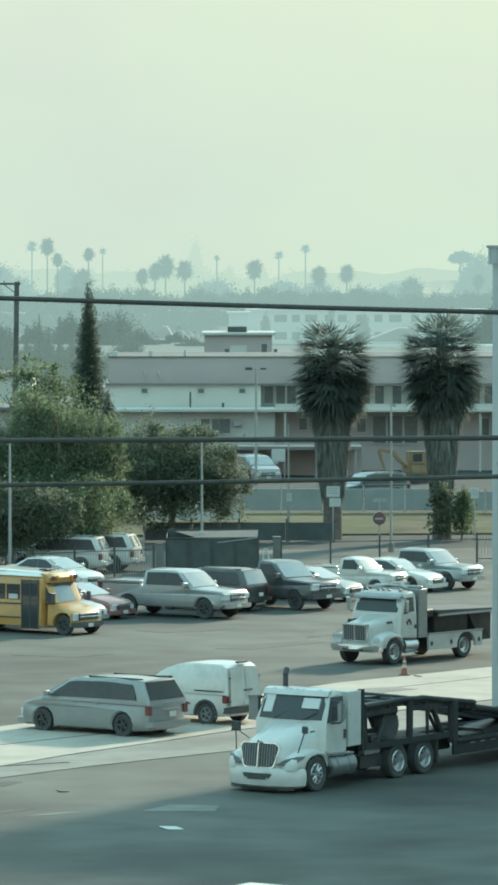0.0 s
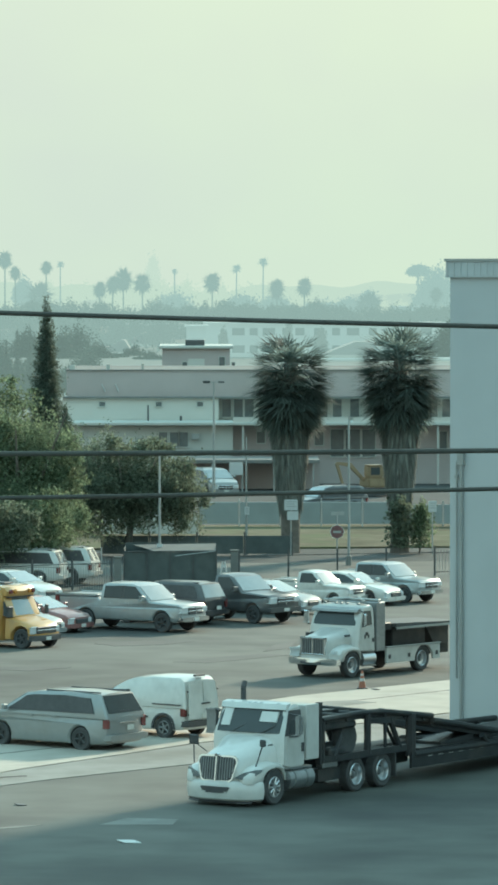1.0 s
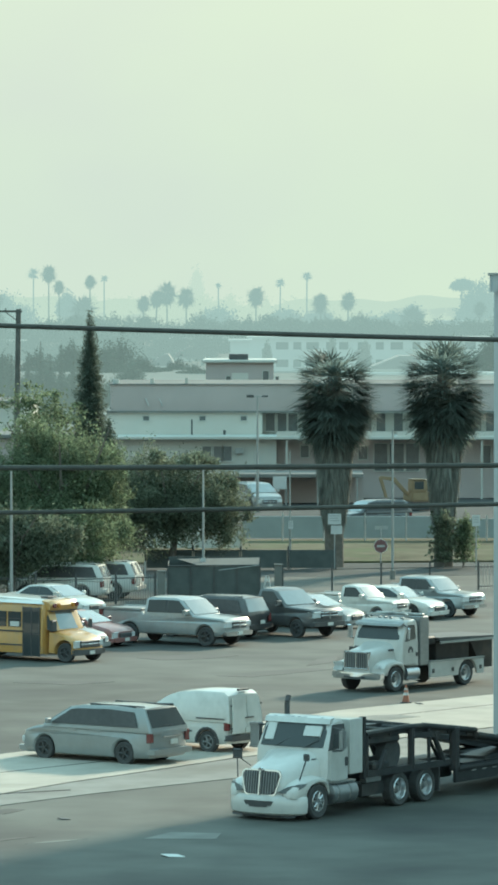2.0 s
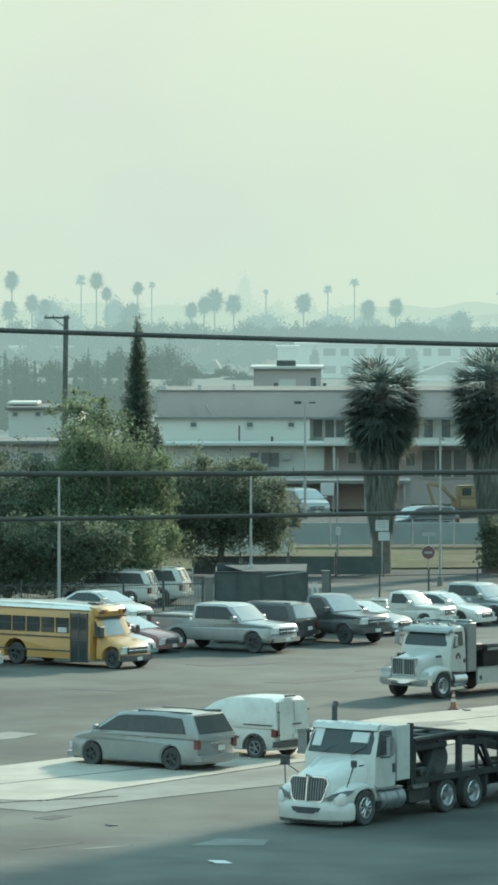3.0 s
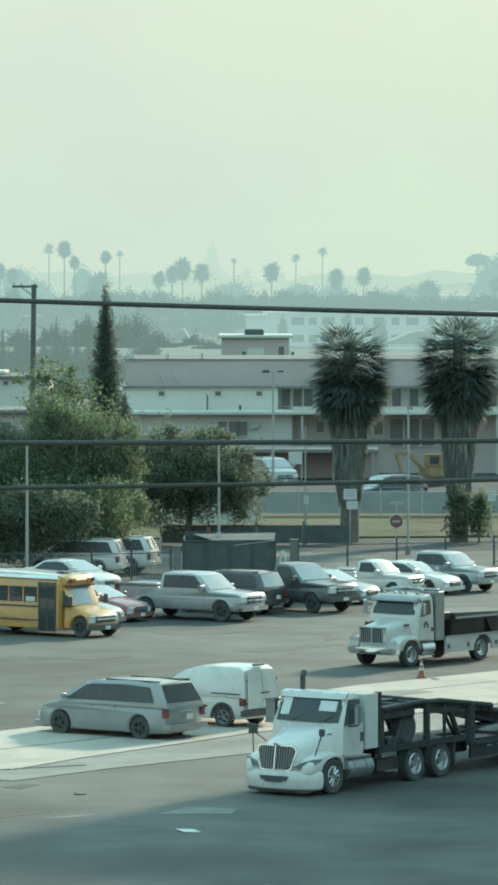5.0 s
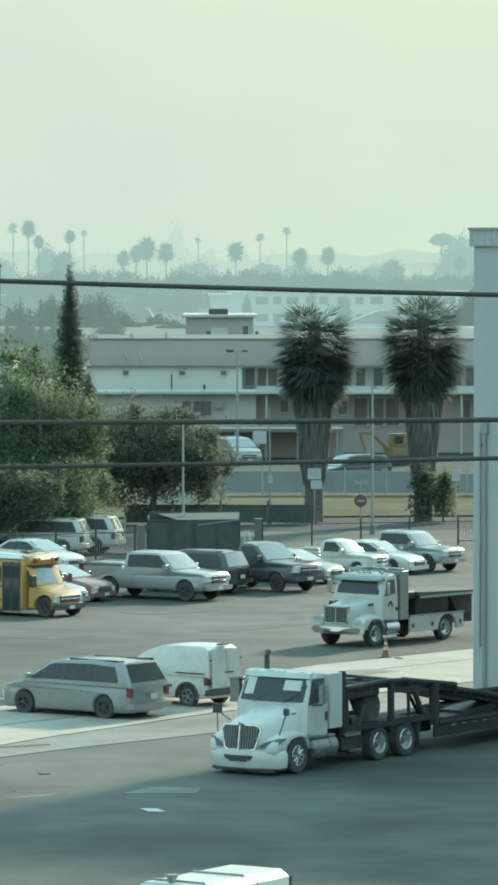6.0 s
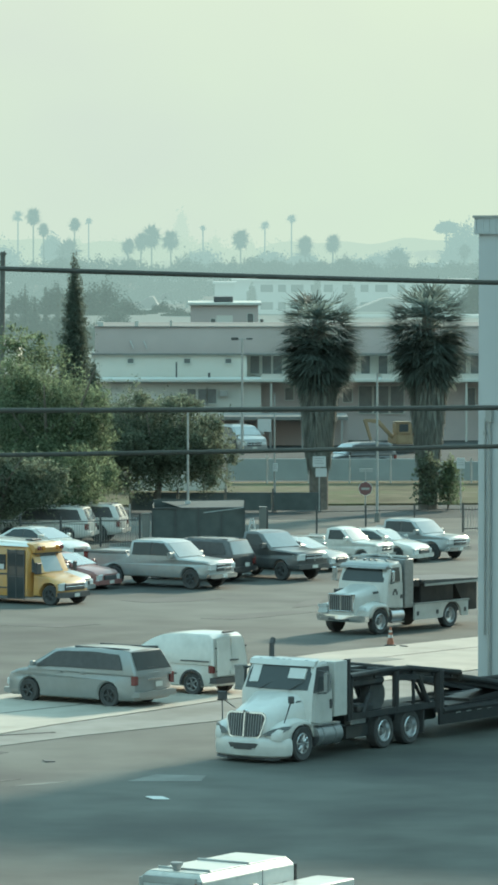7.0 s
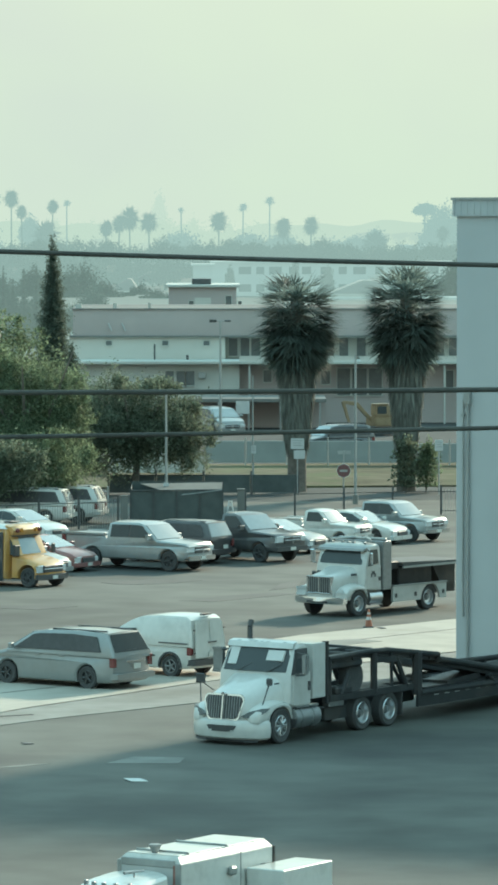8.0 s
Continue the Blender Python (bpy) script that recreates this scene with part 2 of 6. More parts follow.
def shell(poly, half, bow=0.0, edge=0.05, cuts=(0.0, 0.5, 0.88), crown=0.0):
    """A hull: the side outline poly (x, z), spread over the width half(x, z), with rounded edges and ends bowed by bow."""
    n = len(poly)
    area = sum(poly[i][0] * poly[(i + 1) % n][1] - poly[(i + 1) % n][0] * poly[i][1] for i in range(n))
    sgn = 1 if area > 0 else -1
    inner = []
    for i in range(n):
        a, b, c = Vector(poly[i - 1]), Vector(poly[i]), Vector(poly[(i + 1) % n])
        d1, d2 = (b - a), (c - b)
        d1 = d1.normalized() if d1.length > 1e-6 else d2.normalized()
        d2 = d2.normalized() if d2.length > 1e-6 else d1
        nn = Vector((-(d1.y + d2.y), d1.x + d2.x)) * sgn
        nn = nn.normalized() if nn.length > 1e-6 else Vector((0, 0))
        inner.append(b + nn * edge)
    xs = [p[0] for p in poly]
    x0, x1 = min(xs), max(xs)
    mid, hl = (x0 + x1) / 2, (x1 - x0) / 2
    zs = [p[1] for p in poly]
    z0, zh = min(zs), max(zs) - min(zs)
    ts = [-1.0] + [-c for c in cuts[::-1] if c] + [0.0] + [c for c in cuts if c] + [1.0]
    bm = bmesh.new()
    rings = []
    for t in ts:
        src = inner if abs(t) == 1 else poly
        ring = []
        for (x, z), (ox, oz) in zip(src, poly):
            k = (x - mid) / hl
            ring.append(bm.verts.new((x - bow * t * t * math.copysign(abs(k) ** 3, k), t * half(ox, oz), z - crown * t * t * ((z - z0) / zh) ** 2)))
        rings.append(ring)
    for a, b in zip(rings, rings[1:]):
        for i in range(n):
            j = (i + 1) % n
            bm.faces.new((a[i], a[j], b[j], b[i]))
    tris = tessellate_polygon([[Vector((p[0], p[1], 0)) for p in inner]])
    for r in (rings[0], rings[-1]):
        for i, j, k in tris:
            if len({i, j, k}) == 3:
                bm.faces.new((r[i], r[j], r[k]))
    return bm


def panel(pts, thick=0.012):
    """A thin solid sheet over a planar outline."""
    bm = bmesh.new()
    f = bm.faces.new([bm.verts.new(p) for p in pts])
    f.normal_update()
    nrm = f.normal.copy()
    g = bmesh.ops.extrude_face_region(bm, geom=[f])["geom"]
    for v in g:
        if isinstance(v, bmesh.types.BMVert):
            v.co -= nrm * thick
    return bm


def screen(a, b, half, bow=0.0, off=0.015, lo=0.05, hi=0.95):
    """A curved windscreen over the slope from a to b (x, z), half(x, z) wide to each side."""
    nx, nz = b[1] - a[1], a[0] - b[0]
    ln = math.hypot(nx, nz)
    k = off / ln if nx > 0 else -off / ln
    bm = bmesh.new()
    cols = []
    for t in (-1, -0.7, -0.35, 0, 0.35, 0.7, 1):
        col = []
        for q in (lo, (lo + hi) / 2, hi):
            x, z = a[0] + (b[0] - a[0]) * q, a[1] + (b[1] - a[1]) * q
            col.append([bm.verts.new((x + nx * k * e - bow * t * t, t * half(x, z), z + nz * k * e)) for e in (1, -0.6)])
        cols.append(col)
    for c0, c1 in zip(cols, cols[1:]):
        for q in range(2):
            bm.faces.new((c0[q][0], c1[q][0], c1[q + 1][0], c0[q + 1][0]))
            bm.faces.new((c0[q][1], c0[q + 1][1], c1[q + 1][1], c1[q][1]))
        bm.faces.new((c0[0][0], c0[0][1], c1[0][1], c1[0][0]))
        bm.faces.new((c0[2][0], c1[2][0], c1[2][1], c0[2][1]))
    for c in (cols[0], cols[-1]):
        for q in range(2):
            bm.faces.new((c[q][0], c[q + 1][0], c[q + 1][1], c[q][1]))
    return bm


def park(ob, heading, local, at):
    """Sets ob on the ground so that its own point local stands at the place at."""
    c, s = math.cos(radians(heading)), math.sin(radians(heading))
    ob.matrix_basis = pose(at[0] - (c * local[0] - s * local[1]), at[1] - (s * local[0] + c * local[1]), 0, 0, 0, heading)
    return ob


# ---- setting ----
def sheet(name, pts, material, z, label, category="ground"):
    ob = raw(name, [(x, y, z) for x, y in pts], [tuple(range(len(pts)))], material)
    return tagged(ob, label, category, kind="structure")


sheet("ground", [(-3500, -300), (3500, -300), (3500, 4600), (-3500, 4600)], ASPHALT, 0.0, "wide worn grey asphalt yard with dark stains")


def strip(name, pts, material, z, label):
    """A paved slab with a thickness, lying on the yard."""
    bm = bmesh.new()
    f = bm.faces.new([bm.verts.new((x, y, z)) for x, y in pts])
    g = bmesh.ops.extrude_face_region(bm, geom=[f])["geom"]
    for v in g:
        if isinstance(v, bmesh.types.BMVert):
            v.co.z = -0.05
    return tagged(part(name, bm, material), label, "pavement", kind="structure")


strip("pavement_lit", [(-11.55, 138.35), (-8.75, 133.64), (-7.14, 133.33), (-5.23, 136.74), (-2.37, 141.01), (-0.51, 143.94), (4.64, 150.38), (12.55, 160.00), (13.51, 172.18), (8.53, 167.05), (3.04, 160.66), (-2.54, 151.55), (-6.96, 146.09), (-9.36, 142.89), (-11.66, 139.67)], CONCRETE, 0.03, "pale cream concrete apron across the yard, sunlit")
# greyer strip along the near edge of the pale apron
strip("pavement_grey", [(-11.13, 133.33), (-8.61, 131.54), (-6.98, 130.38), (-4.47, 133.64), (-0.66, 137.70), (4.42, 143.41), (11.98, 152.73), (12.54, 159.78), (4.63, 150.19), (-0.51, 143.77), (-2.36, 140.84), (-5.22, 136.59), (-7.13, 133.18), (-8.74, 133.48), (-11.53, 138.19)], CONCRETE_GREY, 0.02, "greyer concrete strip beside the apron")
strip("patch_1", [(3.16, 157.01), (3.94, 158.49), (4.90, 158.92), (5.66, 158.06), (4.85, 157.22), (3.69, 155.56)], CONCRETE_GREY, 0.036, "grey worn repair in the pale apron")
strip("patch_2", [(-2.79, 122.50), (-2.08, 124.05), (-0.75, 123.79), (-0.89, 122.50)], CONCRETE_GREY, 0.008, "paler worn repair patch in the asphalt")
strip("patch_3", [(-10.44, 153.52), (-9.44, 155.15), (-8.47, 154.33), (-9.11, 152.73), (-10.30, 151.55)], CONCRETE_GREY, 0.008, "pale repair patch in the asphalt")
strip("road", [(-31.63, 232.87), (30.57, 242.47), (31.88, 252.90), (-33.42, 246.03)], ASPHALT_NEW, 0.006, "grey asphalt street beyond the yard fence")
strip("verge", [(-33.49, 246.54), (31.95, 253.45), (34.88, 276.71), (-36.72, 270.34)], GRASS, 0.10, "strip of dry grass behind a kerb across the street")
strip("lot", [(-36.81, 270.97), (34.97, 277.36), (46.33, 367.50), (-49.92, 367.50)], ASPHALT_NEW, 0.05, "car park beyond the street")

# the building from whose upper window the yard is seen
tagged(part("wall_behind", boxes((-14, 14, -12, -0.5, 0, 18), bevel=0.05), STUCCO_SHADE), "plain stucco building at the edge of the yard", "building", kind="structure")

# the tall plain wall at the side of the yard
wall = tagged(part("wall_tall", boxes((0, 40, 0, 30, 0, 14.2)), STUCCO_SHADE), "tall plain grey stucco wall of a big building", "building", kind="structure")
wall.matrix_basis = pose(7.29, 142, 0, 0, 0, -31)
part("cap", boxes((-0.1, 40.1, -0.1, 30.1, 14.2, 14.68)), STUCCO_SHADE, wall)
part("coping", boxes((-0.14, 40.14, -0.14, 30.14, 14.68, 14.76)), GALV, wall)
for i in range(24):
    x = -0.05 + i * 0.22
    part("groove", boxes((x, x + 0.03, -0.13, -0.1, 14.22, 14.66)), STUCCO_SHADE, wall)
part("downpipe", rods(((0.42, -0.07, 0.2), (0.42, -0.07, 9.1), 0.05)), GALV, wall)
part("downpipe", rods(((0.25, -0.05, 2.2), (0.25, -0.05, 8.7), 0.025)), GALV, wall)
part("bracket", boxes((0.32, 0.52, -0.16, 0, 8.6, 9.0)), GALV, wall)
part("bracket", boxes((0.2, 0.3, -0.1, 0, 8.2, 8.3)), GALV, wall)

# ---- vehicles: x forward, y to the left, ground at z = 0 ----
def wheel_set(owner, spots, r, width, rim_mat=ALLOY, rim=0.62, spokes=5):
    """Wheels at (x, y): a tyre each, with a rim on its outer side."""
    w = width / 2
    tyre = rim_ob = None
    for x, y in spots:
        m = pose(x, y, r, 0, 0, 0 if y > 0 else 180)
        if tyre is None:
            tyre = part("wheel", lathe([(0.02, w * 0.35), (r * rim * 0.98, w * 0.35), (r * rim, w * 0.8), (r * 0.9, w), (r, w * 0.7), (r, -w * 0.7), (r * 0.9, -w), (r * rim, -w * 0.8)], 28), RUBBER, owner)
            tyre.matrix_basis = m
            bm = lathe([(r * rim * 1.03, w * 0.86), (r * rim * 0.97, w * 0.95), (r * rim * 0.9, w * 0.9), (r * rim * 0.84, w * 0.5)], 24, False)
            rod(bm, (0, w * 0.4, 0), (0, w * 0.86, 0), r * 0.2, r * 0.14, 12)
            for k in range(spokes):
                a = 2 * math.pi * k / spokes
                rod(bm, (r * 0.15 * math.cos(a), w * 0.72, r * 0.15 * math.sin(a)), (r * rim * 0.93 * math.cos(a), w * 0.8, r * rim * 0.93 * math.sin(a)), r * 0.085, r * 0.075, 6)
            rim_ob = part("rim", bm, rim_mat, tyre)
        else:
            t = again(tyre, owner, m, "wheel")
            again(rim_ob, t, Matrix(), "rim")


def arch(x, r, ra, sill, n=9):
    """Bottom outline round a wheel at x, from the rear to the front."""
    a0 = math.asin(max(-0.9, min(0.9, (sill - r) / ra)))
    return [(x - ra * math.cos(a), r + ra * math.sin(a)) for a in [a0 + (math.pi - 2 * a0) * i / (n - 1) for i in range(n)]]


def auto(name, label, category, group, colour, length, wide, wb, fo, r, top, cab, glass, sill=0.22, roof_w=0.80, belt_w=0.97,
         rims=CAR_RIM, lights="car", grille=CHROME, bow=0.16, racks=False, tail_tall=False, bumper=None, tyre=0.22, rear_glass=SCREEN):
    """A car body from its side outline: top runs from the nose to the tail, cab from the windscreen's foot over the roof to the tail glass."""
    o = thing(name, label, category, group)
    xf, xr = wb / 2 + fo, wb / 2 + fo - length
    hw = wide / 2
    poly = [(xf - 0.08, sill), (xf - 0.01, sill + 0.12)] + top + [(xr + 0.01, sill + 0.2), (xr + 0.07, sill + 0.03)]
    poly += arch(-wb / 2, r, r * 1.18, sill) + arch(wb / 2, r, r * 1.18, sill)
    zb = cab[0][1]

    def half(x, z):
        k = min(1.0, max(0.0, (z - 0.55) / max(0.1, zb - 0.55)))
        ends = max(0.0, (abs(x - (xf + xr) / 2) / (length / 2) - 0.75) / 0.25)
        return hw * (1 - 0.03 * k - 0.07 * ends ** 2 - (0.03 if z < sill + 0.05 else 0))

    part("body", shell(poly, half, bow, 0.06, (0.0, 0.35, 0.65, 0.85, 0.95), 0.05), colour, o)
    zt = max(z for _, z in cab)

    def chalf(x, z):
        k = max(0.0, (z - zb) / (zt - zb))
        return hw * (belt_w - (belt_w - roof_w) * k ** 1.25)

    cpoly = [(cab[0][0] + 0.02, zb - 0.12)] + cab + [(cab[-1][0], min(zb, cab[-1][1]) - 0.12)]
    part("cabin", shell(cpoly, chalf, 0.05, 0.06, (0.0, 0.35, 0.65, 0.85, 0.94), 0.05), colour, o)
    # windscreen and tail glass
    part("windshield", screen(cab[0], cab[1], lambda x, z: chalf(x, z) * 0.9, 0.03, 0.018), SCREEN, o)
    if rear_glass:
        part("rear_window", screen(cab[-1], cab[-2], lambda x, z: chalf(x, z) * 0.86, -0.03, 0.018, 0.12, 0.9), rear_glass, o)
    band = [glass[0][0]] + [p for g in glass for p in g[1:3]] + [glass[-1][3]]
    for s in (1, -1):
        part("window_trim", panel([(x, s * (chalf(x, z) + 0.006), z) for x, z in band], 0.02), BLACK, o)
        for g in glass:
            part("side_window", panel([(x, s * (chalf(x, z) + 0.014), z) for x, z in g], 0.006), GLASS, o)
    wheel_set(o, [(wb / 2, hw - tyre / 2 - 0.02), (-wb / 2, hw - tyre / 2 - 0.02), (wb / 2, -(hw - tyre / 2 - 0.02)), (-wb / 2, -(hw - tyre / 2 - 0.02))], r, tyre, rims)
    zh = top[0][1]
    nose = top[0][0]
    part("grille", boxes((nose - 0.12, nose + 0.025, -hw * 0.48, hw * 0.48, zh - 0.32, zh - 0.06), bevel=0.02), BLACK, o)
    if grille is not None:
        part("grille_bar", boxes((nose - 0.1, nose + 0.05, -hw * 0.5, hw * 0.5, zh - 0.21, zh - 0.16), (nose - 0.1, nose + 0.045, -hw * 0.5, hw * 0.5, zh - 0.08, zh - 0.04), (nose - 0.1, nose + 0.05, -0.03, 0.03, zh - 0.32, zh - 0.04), bevel=0.008), grille, o)
    tz = top[-1][1]
    for s in (1, -1):
        part("headlight", boxes((nose - bow - 0.22, nose - bow * 0.55 + 0.03, s * hw * 0.52, s * hw * 0.9, zh - 0.25, zh - 0.04), bevel=0.03), LAMP_CLEAR, o)
        th = 0.28 if tail_tall else 0.18
        part("taillight", boxes((xr + bow * 0.55, xr + bow + 0.12, s * hw * 0.80, s * hw * 0.95, tz - 0.08 - th, tz - 0.06), bevel=0.02), LAMP_RED, o)
        part("mirror", boxes((cab[0][0] - 0.42, cab[0][0] - 0.28, s * (hw * belt_w + 0.02), s * (hw * belt_w + 0.22), zb + 0.04, zb + 0.2), bevel=0.03), colour, o)
        for g in glass[:2]:
            xm = sum(p[0] for p in g) / len(g)
            part("door_handle", boxes((xm - 0.32, xm - 0.14, s * (hw * 0.965), s * (hw * 0.965 + 0.035), zb - 0.13, zb - 0.09)), colour, o)
    bmat = bumper or colour
    part("front_bumper", shell([(nose - 0.3, sill - 0.02), (nose + 0.04, sill + 0.02), (nose + 0.06, sill + 0.2), (nose - 0.3, sill + 0.22)], lambda x, z: hw * 0.93, 0.02, 0.03), bmat, o)
    part("rear_bumper", shell([(xr + 0.3, sill + 0.1), (xr - 0.05, sill + 0.12), (xr - 0.06, sill + 0.3), (xr + 0.3, sill + 0.32)], lambda x, z: hw * 0.93, 0.0, 0.03), bmat, o)
    part("number_plate", boxes((nose + 0.05, nose + 0.075, -0.16, 0.16, sill + 0.05, sill + 0.18)), PLATE, o)
    part("number_plate", boxes((xr - 0.085, xr - 0.06, -0.16, 0.16, tz - 0.42, tz - 0.27)), PLATE, o)
    if racks:
        xa, xb = cab[2][0] - 0.1, cab[-2][0] + 0.15
        for s in (1, -1):
            part("roof_rack", rods(((xa, s * hw * 0.62, zt - 0.03), (xb, s * hw * 0.62, zt - 0.035), 0.022)), BLACK, o)
    return o


def minivan():
    o = auto("minivan", "silver-grey minivan with dark windows on the concrete apron", "minivan", "", SILVER_DARK, 5.15, 2.0, 3.08, 0.98, 0.35,
             [(2.50, 0.72), (2.42, 0.88), (2.0, 1.02), (1.5, 1.10), (-2.40, 1.12), (-2.60, 1.05)],
             [(1.62, 1.08), (0.62, 1.66), (0.1, 1.75), (-1.0, 1.77), (-2.2, 1.72), (-2.58, 1.06)],
             [[(1.25, 1.13), (0.55, 1.56), (0.28, 1.60), (0.28, 1.13)], [(0.22, 1.13), (0.22, 1.60), (-0.85, 1.63), (-0.85, 1.13)], [(-0.92, 1.13), (-0.92, 1.63), (-1.85, 1.58), (-2.05, 1.13)]],
             racks=True, tail_tall=True, sill=0.2, rear_glass=GLASS)
    part("rear_wiper", boxes((-2.52, -2.5, -0.2, 0.3, 1.18, 1.2)), BLACK, o)
    part("tailgate_trim", boxes((-2.64, -2.6, -0.45, 0.45, 0.84, 0.88)), CHROME, o)
    return o


park(minivan(), 144, (1.54, 0.9), (-6.25, 143.94))


def cargo_van():
    o = auto("cargo_van", "white windowless compact cargo van with high roof", "van", "", WHITE_PAINT, 4.3, 1.8, 2.66, 0.75, 0.34,
             [(2.04, 0.75), (1.92, 0.95), (1.5, 1.06), (-1.95, 1.08), (-2.2, 1.06)],
             [(1.45, 1.04), (0.55, 1.55), (0.25, 1.72), (-0.15, 1.86), (-0.8, 1.93), (-1.9, 1.92), (-2.08, 1.80), (-2.19, 1.06)],
             [[(0.95, 1.10), (0.45, 1.44), (0.0, 1.46), (0.0, 1.10)]], rear_glass=None, rims=STEEL_RIM, grille=None, roof_w=0.86, tail_tall=True, bumper=BLACK, sill=0.26)
    part("slide_rail", boxes((-2.0, -0.9, 0.872, 0.897, 1.04, 1.075)), BLACK, o)
    part("rub_strip", boxes((-0.75, 0.8, 0.893, 0.915, 0.62, 0.68)), BLACK, o)
    part("wheel_arch", shell([(x - 1.33, z) for x, z in arch(0, 0.34, 0.46, 0.3, 11)] + [(x - 1.33, z) for x, z in arch(0, 0.34, 0.385, 0.3, 11)[::-1]], lambda x, z: 0.03, 0, 0.005), BLACK, o, "black wheel arch trim").location.y = 0.885
    for s in (1, -1):
        bm = panel([(-2.232, s * 0.06, 0.62), (-2.232, s * 0.78, 0.62), (-2.225, s * 0.76, 1.1), (-2.145, s * 0.68, 1.72), (-2.145, s * 0.06, 1.74)], 0.03)
        door = part("rear_door", bm, WHITE_PAINT, o)
        part("hinge", boxes((-2.25, -2.22, s * 0.78, s * 0.82, 0.75, 0.8)), BLACK, door)
        part("hinge", boxes((-2.2, -2.16, s * 0.74, s * 0.78, 1.45, 1.5)), BLACK, door)
    part("door_handle", boxes((-2.26, -2.225, -0.3, 0.12, 1.06, 1.1)), BLACK, o)
    part("roof_lamp", boxes((-2.06, -1.96, -0.3, 0.2, 1.9, 1.96), bevel=0.01), BLACK, o)
    return o


park(cargo_van(), 143, (-1.33, 0.78), (-1.28, 145.95))


def pickup(label, colour, crew=True, group="parked row", lift=0.0, length=5.8, chrome=CHROME, bumper=CHROME, rims=CAR_RIM, long_bed=0.0):
    wb, r = (3.57 + long_bed, 0.40) if crew else (3.1, 0.37)
    k = lift
    fo = 1.0
    xf = wb / 2 + fo
    xr = xf - length
    wx = xf - 1.55
    cb = wx - (2.55 if crew else 1.75)
    top = [(xf - 0.02, 1.05 + k), (xf - 0.14, 1.15 + k), (wx + 0.1, 1.24 + k), (wx - 0.3, 1.26 + k), (cb, 1.26 + k), (cb - 0.06, 1.35 + k), (xr + 0.04, 1.37 + k)]
    cab = [(wx, 1.22 + k), (wx - 0.68, 1.83 + k), (wx - 1.0, 1.93 + k), (cb + 0.3, 1.94 + k), (cb + 0.07, 1.86 + k), (cb - 0.02, 1.2 + k)]
    b, t = 1.3 + k, 1.79 + k
    if crew:
        glass = [[(wx - 0.3, b), (wx - 0.82, t), (wx - 1.32, t + 0.02), (wx - 1.32, b)], [(wx - 1.42, b), (wx - 1.42, t + 0.02), (cb + 0.26, t), (cb + 0.22, b)]]
    else:
        glass = [[(wx - 0.3, b), (wx - 0.82, t), (cb + 0.3, t), (cb + 0.24, b)]]
    o = auto("pickup_truck", label, "pickup truck", group, colour, length, 2.0, wb, fo, r + k * 0.25, top, cab, glass, sill=0.42 + k * 0.8, grille=chrome, bow=0.12, bumper=bumper, tail_tall=True, roof_w=0.83, rims=rims)
    part("bed_liner", boxes((xr + 0.12, cb - 0.16, -0.80, 0.80, 1.3 + k, 1.375 + k)), STEEL_RIM, o, "grey open load bed")
    for s in (1, -1):
        part("bed_rail", boxes((xr + 0.06, cb - 0.08, s * 0.82, s * 0.94, 1.36 + k, 1.42 + k), bevel=0.02), colour, o)
    return o


def sedan(label, colour, group="parked row", length=4.7):
    xf = 2.7 / 2 + 0.92
    xr = xf - length
    return auto("sedan", label, "car", group, colour, length, 1.8, 2.7, 0.92, 0.32,
                [(xf - 0.02, 0.62), (xf - 0.18, 0.74), (xf - 0.8, 0.88), (0.95, 0.95), (-1.6, 1.0), (xr + 0.08, 1.0), (xr + 0.01, 0.88)],
                [(1.15, 0.92), (0.15, 1.38), (-0.3, 1.44), (-1.0, 1.40), (-1.75, 0.98)],
                [[(0.75, 0.98), (0.1, 1.30), (-0.28, 1.34), (-0.28, 0.98)], [(-0.35, 0.98), (-0.35, 1.34), (-0.92, 1.31), (-1.38, 1.02)]], grille=None, sill=0.18, roof_w=0.72)


def suv(label, colour, group="parked row", length=4.75, h=1.78):
    xf = 2.75 / 2 + 0.9
    xr = xf - length
    return auto("suv", label, "suv", group, colour, length, 1.88, 2.75, 0.9, 0.38,
                [(xf - 0.02, 0.85), (xf - 0.15, 0.98), (1.35, 1.10), (-2.2, 1.12), (xr + 0.03, 1.06)],
                [(1.3, 1.08), (0.55, h - 0.1), (0.1, h), (-1.6, h), (-2.1, h - 0.06), (xr + 0.05, 1.06)],
                [[(0.98, 1.14), (0.5, h - 0.17), (0.1, h - 0.14), (0.1, 1.14)], [(0.03, 1.14), (0.03, h - 0.14), (-0.85, h - 0.14), (-0.85, 1.14)], [(-0.95, 1.14), (-0.95, h - 0.14), (-1.85, h - 0.16), (-2.08, 1.14)]],
                racks=True, tail_tall=True, sill=0.32)


# the parked row
park(pickup("silver crew-cab pickup truck with chrome grille, parked", SILVER, length=6.35, long_bed=0.21), -34, (1.89, -1.0), (-1.82, 190.36))
park(suv("black estate car parked with its tail to the yard", BLACK_PAINT), 148, (-2.47, 0.7), (0.07, 194.06))
park(pickup("dark charcoal lifted pickup truck, parked", GREY_DARK, crew=False, length=5.2, lift=0.06, bumper=GREY_DARK), -43, (1.55, -0.95), (1.90, 195.40))
park(sedan("grey saloon car parked between pickups", SILVER_DARK), -30, (2.25, -0.5), (4.29, 200.34))
small = park(pickup("white single-cab pickup truck, parked", WHITE_PAINT, crew=False, length=5.3), -31, (2.05, -0.57), (6.26, 204.52))
small.matrix_basis = small.matrix_basis @ Matrix.Scale(0.82, 4)
